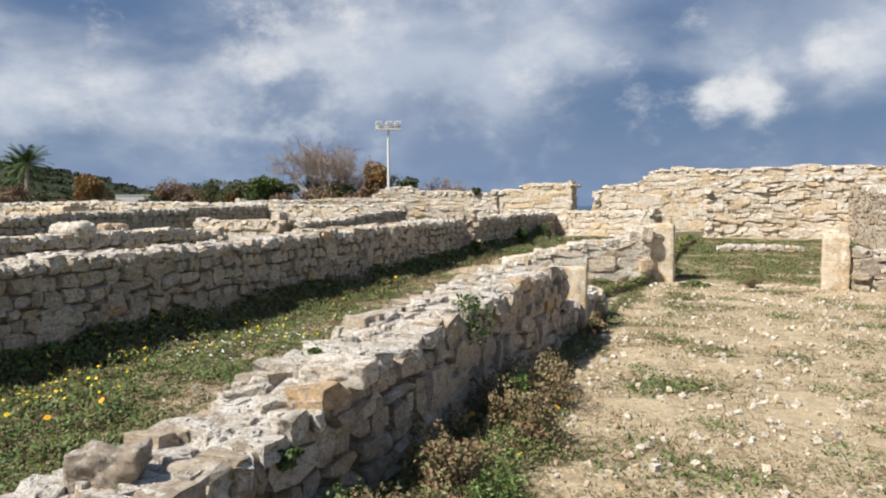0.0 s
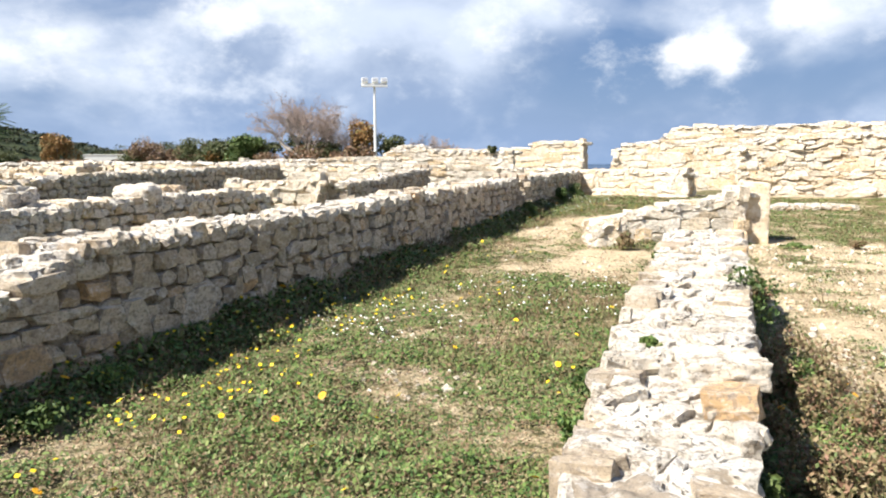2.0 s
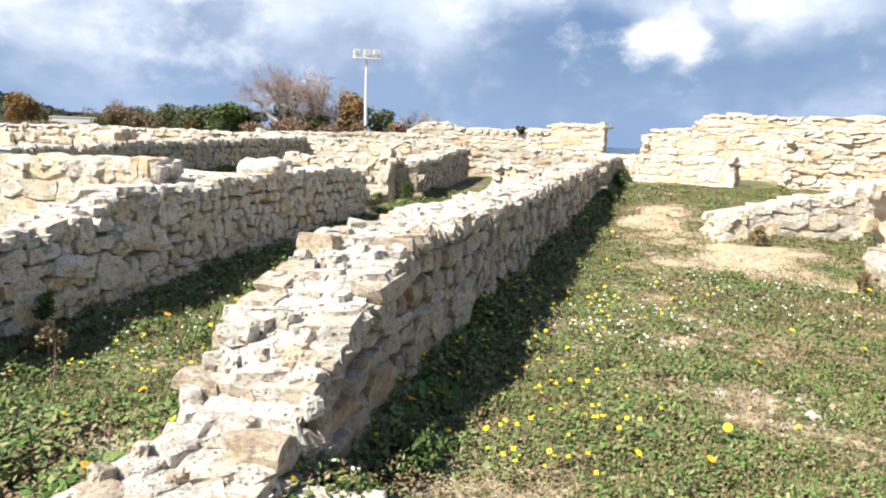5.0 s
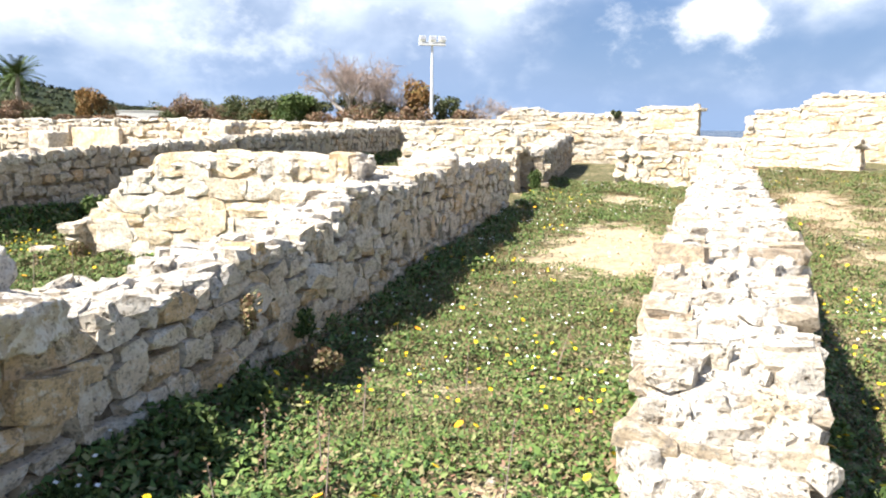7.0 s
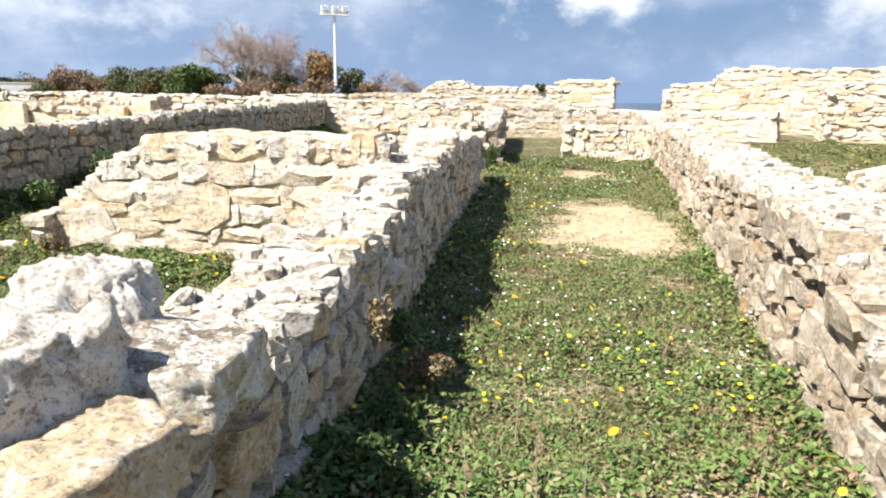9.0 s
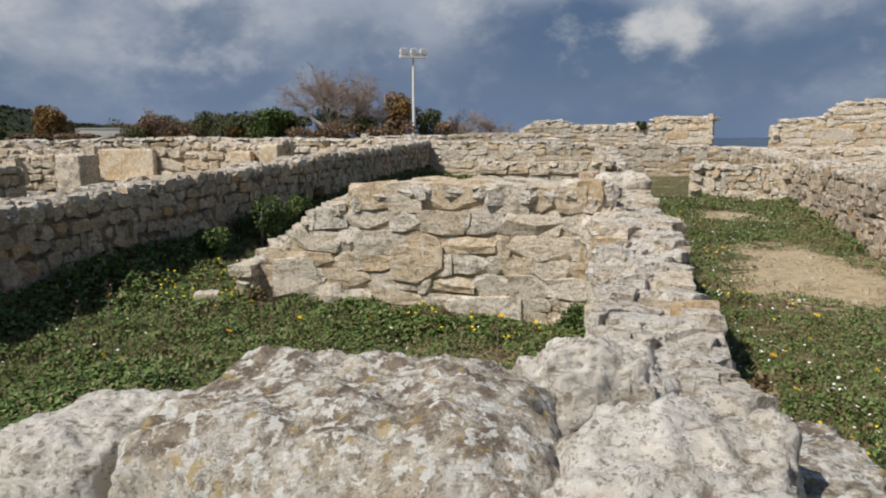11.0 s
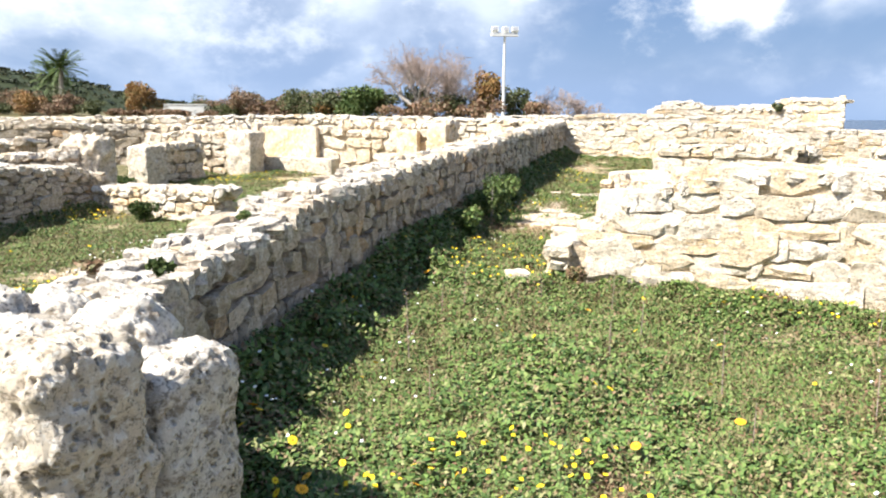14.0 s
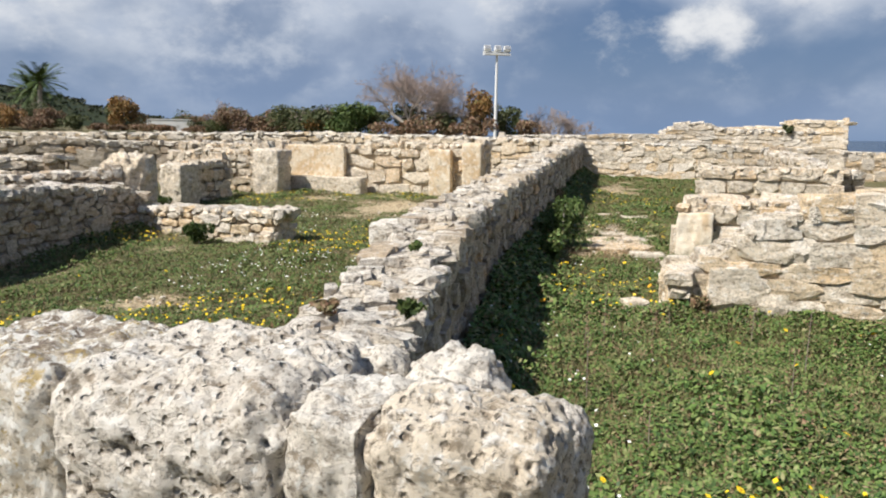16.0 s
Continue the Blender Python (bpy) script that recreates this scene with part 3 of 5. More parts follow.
rubble_wall("wall_2", ((-5.70, 1.7), (-5.69, 3.6), (-5.69, 12.0), (-5.75, 14.9)), ((0, 0.66), (0.15, 0.6), (1, 0.58)), ((0, 0.28), (0.045, 0.36), (0.07, 0.6), (0.106, 0.79), (0.15, 0.97), (0.35, 0.97), (0.6, 1.04), (0.85, 1.10), (1, 1.13)), RUIN + " sloping down to a broken end", seed=2, cap=0.125)
rubble_wall("wall_3", ((-5.72, 15.3), (-5.8, 23.3)), 0.58, ((0, 1.13), (1, 1.18)), RUIN, seed=3, single=60)
rubble_wall("wall_4", ((-8.12, 0.95), (-8.27, 2.8), (-8.42, 4.4), (-8.72, 7.3), (-9.0, 10.9)), 0.54, ((0, 0.72), (0.15, 0.79), (0.2, 0.77), (0.3, 0.80), (0.345, 0.87), (0.385, 0.99), (0.87, 1.03), (1, 0.95)), RUIN + " with loose capstones", seed=4, cap=0.125, material=PALE)
rubble_wall("wall_5", ((-9.2, 14.0), (-9.95, 20.8)), 0.52, ((0, 1.03), (1, 1.32)), RUIN, seed=5, single=100)
rubble_wall("wall_6", ((-12.82, 1.1), (-13.15, 2.4), (-13.62, 4.8), (-14.15, 9.5), (-15.45, 21.3)), 0.56, ((0, 0.84), (0.08, 0.9), (0.15, 1.01), (0.3, 1.09), (0.42, 1.16), (0.65, 1.3), (1, 1.46)), RUIN, seed=6, cap=0.125)
# cross walls
rubble_wall("wall_7", ((-3.45, 11.25), (-2.6, 11.55), (-1.35, 12.05)), 0.5, ((0, 0.45), (0.25, 0.7), (0.6, 0.85), (1, 0.98)), RUIN + ", ending at a stone pillar", seed=7, single=120, material=PALE, mortar=POINTING, fit=1.04, sunk=0.03, rough=0.6, course=0.15, long=0.3)
rubble_wall("wall_8", ((-7.8, 16.1), (-5.95, 16.1)), 0.46, ((0, 0.98), (1, 1.0)), RUIN, seed=8, single=60, material=PALE, fit=1.03, sunk=0.03)
rubble_wall("wall_9", ((-11.88, 5.92), (-8.75, 5.98)), 0.52, ((0, 0.42), (0.05, 0.48), (0.1, 0.62), (0.23, 0.94), (0.35, 1.1), (0.55, 1.17), (1, 1.17)), "ruined cross wall of large cream and ochre stones", course=0.15, long=0.27, seed=9, material=PALE, sunk=0.035, rough=0.35, mortar=POINTING, fit=1.12)
rubble_wall("wall_10", ((-11.85, 8.9), (-9.1, 8.9)), 0.55, ((0, 0.82), (0.5, 0.9), (1, 0.98)), "low cross wall of squared limestone blocks", course=0.26, long=0.5, seed=10, material=ASHLAR, single=120, rough=0.5, mortar=POINTING)
rubble_wall("wall_11", ((-11.7, 13.9), (-9.4, 13.9)), 0.55, ((0, 1.08), (1, 1.12)), "cross wall of squared limestone blocks", course=0.2, long=0.45, seed=11, material=ASHLAR, single=100, rough=0.5, mortar=POINTING)
rubble_wall("wall_29", ((-3.25, 1.72), (-2.25, 1.95)), 0.34, ((0, 0.22), (1, 0.30)), "low remains of a stone wall in turf", seed=29, single=60)
# far walls
rubble_wall("wall_12", ((-15.4, 21.5), (-11.8, 21.7), (-5.6, 23.5), (-2.25, 22.4)), 0.6, ((0, 1.48), (0.3, 1.42), (0.7, 1.25), (1, 1.15)), "long ruined back wall of flat courses", course=0.15, long=0.36, seed=12, material=PALE, single=250, cap=0.24, mortar=POINTING, fit=1.03, sunk=0.03, rough=0.55)
rubble_wall("wall_13", ((-18.5, 24.0), (-13.2, 25.4), (-11.0, 26.0), (-8.5, 26.4)), 0.7, ((0, 1.62), (0.5, 1.68), (0.53, 1.72), (0.56, 1.95), (0.6, 2.12), (0.68, 2.1), (0.7, 1.98), (0.85, 1.92), (1, 1.86)), "tall ruined wall of flat limestone courses", course=0.2, long=0.5, seed=13, material=PALE, single=120, cap=0.26, mortar=POINTING, fit=1.03, sunk=0.03, rough=0.55)
rubble_wall("wall_28", ((-10.2, 31.5), (-6.65, 31.2)), 0.7, ((0, 2.0), (0.35, 2.05), (0.37, 2.28), (1, 2.3)), "tall ruined wall of squared limestone courses", course=0.25, long=0.6, seed=28, material=PALE, single=80, cap=0.3, mortar=POINTING, rough=0.5, fit=1.03, sunk=0.03)
rubble_wall("wall_14", ((-4.95, 27.4), (-2.5, 27.2), (8.0, 26.6)), 0.8, ((0, 1.85), (0.03, 2.1), (0.13, 2.2), (0.15, 2.62), (0.6, 2.62), (1, 2.5)), "tall ruined wall of even limestone courses", course=0.17, long=0.42, seed=14, material=PALE, single=250, cap=0.3, mortar=POINTING, fit=1.03, sunk=0.03, rough=0.55)
rubble_wall("wall_15", ((-0.95, 23.2), (1.5, 23.2), (7.5, 22.6)), 0.9, ((0, 1.95), (0.05, 2.08), (0.3, 2.2), (1, 2.1)), "rough ruined wall of thin slanting stone layers", course=0.11, long=0.34, seed=15, material=PALE, single=250, cap=0.3, rough=1.3, fit=0.94, sunk=0.06, mortar=POINTING)
rubble_wall("wall_16", ((3.3, 13.5), (3.0, 22.6)), 0.6, ((0, 0.9), (0.4, 1.6), (1, 2.0)), RUIN, seed=16, single=60)
rubble_wall("wall_17", ((1.55, 12.05), (5.6, 11.8)), 0.5, ((0, 0.78), (1, 0.85)), RUIN, seed=17, single=120)
rubble_wall("wall_18", ((-0.4, 18.2), (1.1, 18.3)), 0.5, ((0, 0.48), (1, 0.5)), "low remains of a stone wall in turf", seed=18, single=40)
# the court and rooms beyond the last long wall
rubble_wall("wall_19", ((-18.9, 3.0), (-19.55, 6.2), (-19.9, 7.9)), 0.6, ((0, 1.0), (0.6, 0.93), (0.9, 0.82), (1, 0.66)), RUIN, seed=19, single=160)
rubble_wall("wall_20", ((-19.6, 8.0), (-17.05, 7.75)), 0.5, ((0, 0.45), (0.15, 0.52), (1, 0.58)), "low remains of a rubble wall in clover", seed=20, single=120, material=PALE)
rubble_wall("wall_21", ((-21.35, 10.9), (-21.55, 12.4)), 0.5, ((0, 0.98), (1, 1.05)), RUIN, seed=21, single=60, course=0.18, long=0.32, material=ASHLAR)
rubble_wall("wall_22", ((-24.6, 15.1), (-22.2, 15.5)), 0.6, ((0, 1.3), (1, 1.3)), RUIN, seed=22, single=60, course=0.2, long=0.4, material=ASHLAR)
rubble_wall("wall_23", ((-21.3, 14.55), (-19.0, 14.6), (-16.1, 14.35)), 0.55, ((0, 1.3), (0.25, 1.33), (0.45, 1.34), (0.6, 1.44), (0.8, 1.38), (1, 1.46)), "back wall of squared and rubble limestone", seed=23, single=200, course=0.24, long=0.42, material=ASHLAR, mortar=POINTING)
rubble_wall("wall_30", ((-23.4, 13.2), (-21.25, 13.6)), 0.5, ((0, 1.15), (0.5, 1.2), (1, 1.22)), RUIN + ", joining two jambs", seed=30, single=80, course=0.14, long=0.26, material=ASHLAR)
rubble_wall("wall_24", ((-50.0, 13.0), (-34.0, 19.0), (-24.5, 22.2), (-15.5, 22.4)), 0.7, ((0, 1.42), (0.45, 1.46), (0.73, 1.6), (1, 1.5)), RUIN, seed=24, single=0, course=0.18, long=0.4, cap=0.3, material=PALE)
rubble_wall("wall_25", ((-31.0, 11.5), (-26.0, 14.8), (-23.2, 16.5)), 0.6, ((0, 1.35), (1, 1.35)), RUIN, seed=25, single=0, course=0.18, long=0.4, cap=0.26)
rubble_wall("wall_26", ((-26.0, 7.5), (-23.0, 9.6)), 0.6, ((0, 1.05), (1, 1.1)), RUIN, seed=26, single=0, course=0.15, long=0.3, cap=0.22)
rubble_wall("wall_27", ((-24.5, 4.0), (-20.3, 8.2)), 0.6, ((0, 0.95), (0.8, 0.95), (1, 1.05)), RUIN, seed=27, single=0)


# ---- large blocks ----
def boulder_mesh(name, size, seed, material, cuts=16, worn=0.16, lump=0.05, pits=0.0, dome=0.0, radius=0.0):
    """A block with worn or rounded edges, lumps and hollows."""
    bm = bmesh.new()
    bmesh.ops.create_cube(bm, size=1.0)
    bmesh.ops.subdivide_edges(bm, edges=bm.edges[:], cuts=cuts, use_grid_fill=True)
    sx, sy, sz = size
    small = min(size)
    o = Vector((seed * 7.3, seed * 3.7, seed * 1.9))
    for vert in bm.verts:
        p = vert.co * 2
        k = (abs(p.x) ** 8 + abs(p.y) ** 8 + abs(p.z) ** 8) ** (1 / 8)
        q = p.lerp(p / k, worn * 2)
        n = q.normalized()
        w = Vector((q.x * sx, q.y * sy, q.z * sz)) * 0.5
        if radius:
            core = Vector([min(max(c, radius - e / 2), e / 2 - radius) for c, e in zip(w, size)])
            n = (w - core).normalized()
            w = core + n * radius
        d = 0.75 * lump * noise.fractal(w * 4.0 + o, 1.0, 2.0, 3) + 0.38 * lump * noise.fractal(w * 14 + o, 0.6, 2.0, 4) - 0.5 * lump * max(0.0, noise.noise(w * 7.5 - o) - 0.25)
        if pits:
            h = noise.voronoi(w * 21 + o)[0][0]
            if noise.noise(w * 3 + o) > -0.15:
                d -= pits * max(0.0, 0.34 - h) * 0.19
        w += n * d
        if dome and vert.co.z > 0:
            w.z += dome * (1 - (2 * vert.co.x) ** 2) * (0.4 + vert.co.y)
        w.z = max(w.z, -sz / 2)
        vert.co = w
    me = bpy.data.meshes.new(name)
    bm.to_mesh(me), bm.free()
    me.materials.append(material)
    me.shade_smooth()
    return me


def block(name, u, v, base, size, seed, material, label, turn=0.0, category="stone block", group="", **shape):
    ob = new(name, boulder_mesh(name, size, seed, material, **shape))
    p = W(u, v, base + size[2] / 2)
    ob.matrix_world = pose(p.x, p.y, p.z, 0, 0, -20.8 + turn)
    return tagged(ob, label, category, group)


FRONT = "front wall blocks"
block("ashlar_block", -9.48, 1.32, -0.06, (0.34, 0.44, 1.02), 1, WHITE, "small white limestone block ending the front wall", 3, group=FRONT, lump=0.035, cuts=44, pits=0.35, radius=0.07)
block("ashlar_block", -8.88, 1.39, -0.06, (0.86, 0.56, 1.09), 2, LICHEN, "broad limestone block blotched with brown lichen", 1, group=FRONT, lump=0.045, cuts=56, dome=0.06, worn=0.2, radius=0.12)
block("ashlar_block", -8.23, 1.34, -0.06, (0.43, 0.52, 1.09), 3, WHITE, "white limestone block with a split top", -4, group=FRONT, lump=0.06, cuts=40, worn=0.22, radius=0.09)
block("ashlar_block", -8.45, 1.95, -0.06, (0.42, 0.38, 1.09), 36, WHITE, "rough white limestone block behind the front wall", 10, group=FRONT, lump=0.07, cuts=40, worn=0.26, radius=0.14)
block("capstone", -8.02, 1.22, 0.68, (0.44, 0.42, 0.17), 4, PALE, "flat cream capstone on a wall end", -6, "capstone", "wall capstones", lump=0.04, cuts=24, worn=0.25)
block("capstone", -8.08, 1.75, 0.72, (0.48, 0.46, 0.16), 31, LICHEN, "flat ochre-stained capstone on a wall", 8, "capstone", "wall capstones", lump=0.045, cuts=24, worn=0.25)
block("capstone", -1.98, 2.0, 0.42, (0.24, 0.2, 0.16), 33, RUBBLE, "broken brown capstone on a low wall end", 25, "capstone", "wall capstones", lump=0.05, cuts=20, worn=0.25)
block("capstone", -1.72, 3.15, 0.56, (0.34, 0.26, 0.12), 34, PALE, "flat white capstone on a wall edge", 12, "capstone", "wall capstones", lump=0.03, cuts=18, worn=0.2)
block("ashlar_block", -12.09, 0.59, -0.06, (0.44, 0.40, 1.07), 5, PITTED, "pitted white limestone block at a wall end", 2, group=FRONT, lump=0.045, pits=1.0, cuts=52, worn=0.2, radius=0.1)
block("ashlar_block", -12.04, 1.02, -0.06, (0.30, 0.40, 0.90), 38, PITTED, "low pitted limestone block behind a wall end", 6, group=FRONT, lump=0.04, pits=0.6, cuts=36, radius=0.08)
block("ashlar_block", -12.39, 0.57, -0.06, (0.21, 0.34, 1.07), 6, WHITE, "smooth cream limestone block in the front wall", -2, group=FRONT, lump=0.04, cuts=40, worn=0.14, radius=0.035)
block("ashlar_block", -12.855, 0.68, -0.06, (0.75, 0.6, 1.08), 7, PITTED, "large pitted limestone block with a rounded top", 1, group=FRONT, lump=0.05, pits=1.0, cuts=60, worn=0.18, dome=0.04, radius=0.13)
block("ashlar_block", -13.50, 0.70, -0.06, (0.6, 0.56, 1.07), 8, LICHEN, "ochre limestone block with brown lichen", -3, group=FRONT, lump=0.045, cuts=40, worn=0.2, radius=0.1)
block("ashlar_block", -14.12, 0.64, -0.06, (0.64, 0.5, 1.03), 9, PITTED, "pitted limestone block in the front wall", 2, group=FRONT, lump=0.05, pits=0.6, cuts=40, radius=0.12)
block("ashlar_block", -12.30, 1.06, -0.06, (0.34, 0.30, 1.04), 10, WHITE, "cream limestone block behind the front wall", 12, group=FRONT, lump=0.06, cuts=32, radius=0.11)
block("ashlar_block", -12.64, 1.10, -0.06, (0.36, 0.28, 1.03), 11, WHITE, "cream limestone block behind the front wall", -8, group=FRONT, lump=0.06, cuts=32, radius=0.11)
block("stone_pillar", -1.10, 12.15, 0.1, (0.36, 0.42, 1.03), 12, DRESSED, "upright limestone doorpost beside a threshold", 2, "pillar", "doorposts", lump=0.025, cuts=16, worn=0.2)
block("stone_pillar", 1.32, 12.0, 0.1, (0.36, 0.42, 0.9), 13, DRESSED, "upright limestone doorpost with a pointed top", -3, "pillar", "doorposts", lump=0.03, cuts=16, worn=0.25)
block("stone_slab", -1.60, 7.72, 0.2, (0.36, 0.18, 0.58), 14, DRESSED, "upright white slab set in a wall end", 6, "slab", lump=0.012, worn=0.15)
block("threshold", 0.1, 12.0, 0.1, (2.0, 0.36, 0.12), 15, DRESSED, "worn stone threshold between two doorposts", 0, "threshold", lump=0.02)
block("boulder", -8.72, 7.7, 0.95, (0.52, 0.45, 0.26), 16, PALE, "rounded pale boulder resting on a wall", 20, "boulder", lump=0.05, worn=0.5, radius=0.12)
block("stone_pillar", -16.3, 14.0, 0.2, (0.42, 0.42, 1.25), 17, DRESSED, "upright limestone doorpost of squared blocks", 4, "pillar", "doorposts", lump=0.02, worn=0.2)
block("stone_pillar", -21.05, 10.5, 0.12, (0.5, 0.55, 0.90), 18, ASHLAR, "squared ochre limestone pillar base", 0, "pillar", lump=0.05, worn=0.25, cuts=22)
block("stone_pillar", -20.2, 8.35, 0.1, (0.62, 0.6, 1.14), 19, PALE, "massive pale block standing at a wall end", 15, "pillar", lump=0.12, worn=0.3, cuts=22, radius=0.16)
block("stone_pillar", -20.86, 13.4, 0.2, (0.66, 0.6, 1.04), 20, ASHLAR, "squared limestone door jamb", 0, "pillar", lump=0.06, worn=0.25)
block("stone_slab", -20.2, 14.24, 0.62, (1.5, 0.14, 0.72), 21, DRESSED, "large smooth ochre slab in a back wall", 0, "slab", lump=0.015, worn=0.12, cuts=24)
block("stone_slab", -20.0, 14.0, 0.2, (2.3, 0.36, 0.44), 22, ASHLAR, "long low bench of cream limestone", 0, "slab", lump=0.025, worn=0.15, cuts=24)
block("stone_slab", -17.05, 14.02, 0.2, (0.5, 0.16, 1.1), 37, DRESSED, "upright smooth slab facing a back wall", 0, "slab", lump=0.015, worn=0.12, cuts=24)
pave = random.Random(17)
for i in range(22):
    u, v = -13.0 + pave.uniform(-0.45, 0.75) - 0.08 * i / 4, 8.9 + 0.17 * i
    block("paving_stone", u, v, rise(v) - 0.065, (pave.uniform(0.4, 0.7), pave.uniform(0.28, 0.45), 0.12), 40 + i, ASHLAR, "worn flat paving stone half sunk in turf", pave.uniform(-15, 15), "paving stone", "paving stones of a passage", lump=0.03, worn=0.2, cuts=8)
block("ashlar_block", -11.72, 8.55, 0.1, (0.42, 0.12, 0.62), 23, SMOOTH, "smooth squared facing block of a cross wall", 0, lump=0.03, worn=0.2, cuts=20)
block("ashlar_block", -14.06, 4.65, 0.45, (0.34, 0.42, 0.46), 24, WHITE, "squared white block set in a wall side", 10, lump=0.02, worn=0.2)
block("fallen_stone", -12.25, 8.2, 0.08, (0.42, 0.24, 0.16), 25, PALE, "fallen squared stone lying in clover", 12, "stone", lump=0.02)
block("fallen_stone", -12.15, 5.55, 0.0, (0.2, 0.2, 0.22), 26, PALE, "small fallen stone beside a wall end", 30, "stone", lump=0.03)
block("fallen_stone", -5.16, 2.16, -0.02, (0.36, 0.3, 0.24), 27, PALE, "white stone lying in clover", 20, "stone", lump=0.04)
block("fallen_stone", -0.67, 2.82, -0.04, (0.32, 0.26, 0.2), 35, WHITE, "pale rounded stone lying among weeds", 15, "stone", lump=0.03, worn=0.3)
block("fallen_stone", -0.89, 5.8, -0.03, (0.14, 0.12, 0.1), 28, PALE, "small white stone on sandy ground", 20, "stone", lump=0.02)
block("fallen_stone", 0.15, 6.3, -0.03, (0.1, 0.1, 0.09), 29, PALE, "small white stone on sandy ground", 50, "stone", lump=0.02)


# ---- lamp, trees, distance ----
def floodlight():
    u, v = -27.5, 55.3
    p = W(u, v)
    g = height(p.x, p.y)
    mast = empty("floodlight_mast", (p.x, p.y, g - 0.2), "tall white floodlight mast with three lamps", "floodlight")
    mast.rotation_euler = (0, 0, radians(8))
    top = 7.75 - g + 0.2
    bm = bmesh.new()
    tube(bm, (0, 0, 0), (0, 0, top), 0.14, 0.085, 12)
    part("pole", bm, WHITE_PAINT, mast)
    bm = bmesh.new()
    box(bm, (2.1, 0.5, 0.10), Matrix.Translation((0, 0, top)))
    box(bm, (2.1, 0.05, 0.3), Matrix.Translation((0, 0.22, top + 0.1)))
    part("crossbar", bm, WHITE_PAINT, mast)
    for x in (-0.78, 0.05, 0.78):
        lamp = bmesh.new()
        box(lamp, (0.5, 0.34, 0.36), Matrix.Translation((x, -0.05, top + 0.42)) @ pose(0, 0, 0, -25))
        ob = part("floodlight", lamp, WHITE_PAINT, mast)
        g2 = bmesh.new()
        box(g2, (0.42, 0.02, 0.28), Matrix.Translation((x, -0.05, top + 0.42)) @ pose(0, 0, 0, -25) @ Matrix.Translation((0, -0.185, 0)))
        part("lens", g2, LAMP_GLASS, ob, "grey glass lens")


floodlight()


def leaf_cloud(points, size, seed, k=2):
    """Many small folded leaves (as quads) round given points: (centre, radius, count)."""
    g = np.random.default_rng(seed)
    cs = []
    for c, rad, n in points:
        d = g.normal(size=(n, 3))
        d /= np.linalg.norm(d, axis=1)[:, None]
        cs.append(np.array(c) + d * np.array(rad) * g.uniform(0.35, 1.0, (n, 1)) ** 0.6)
    c = np.concatenate(cs)
    n = len(c)
    a = g.normal(size=(n, 3)); a /= np.linalg.norm(a, axis=1)[:, None]
    b = np.cross(a, g.normal(size=(n, 3))); b /= np.linalg.norm(b, axis=1)[:, None]
    s = size * g.uniform(0.5, 1.3, (n, 1))
    verts = np.stack([c - a * s, c + b * s * 0.5, c + a * s, c - b * s * 0.5], 1).reshape(-1, 3)
    return verts, np.arange(n * 4).reshape(-1, 4)


def shrub(name, u, v, size, seed, material, label, leaf=0.12, count=900, category="shrub", group="", base=None, stems=True):
    r = random.Random(seed)
    p = W(u, v)
    z = height(p.x, p.y) if base is None else base
    ob = empty(name, (p.x, p.y, z), label, category, group)
    sx, sy, sz = size
    lobes = []
    for i in range(9):
        a, q = r.uniform(0, 6.28), r.uniform(0, 0.62)
        lobes.append(((sx * q * math.cos(a), sy * q * math.sin(a), sz * r.uniform(0.25, 0.78)), (sx * r.uniform(0.25, 0.45), sy * r.uniform(0.25, 0.45), sz * r.uniform(0.15, 0.3)), count // 9))
    vs, fs = leaf_cloud(lobes, leaf, seed)
    vs[:, 2] = np.maximum(vs[:, 2], 0.0)
    part("crown", fast_mesh("crown", vs, fs, material), material, ob)
    if stems:
        bm = bmesh.new()
        tube(bm, (0, 0, -0.05 * sz), (0.04 * sx, 0, 0.7 * sz), 0.03 * sz, 0.01 * sz, 5)
        part("stalk", bm, BARK, ob)
    return ob


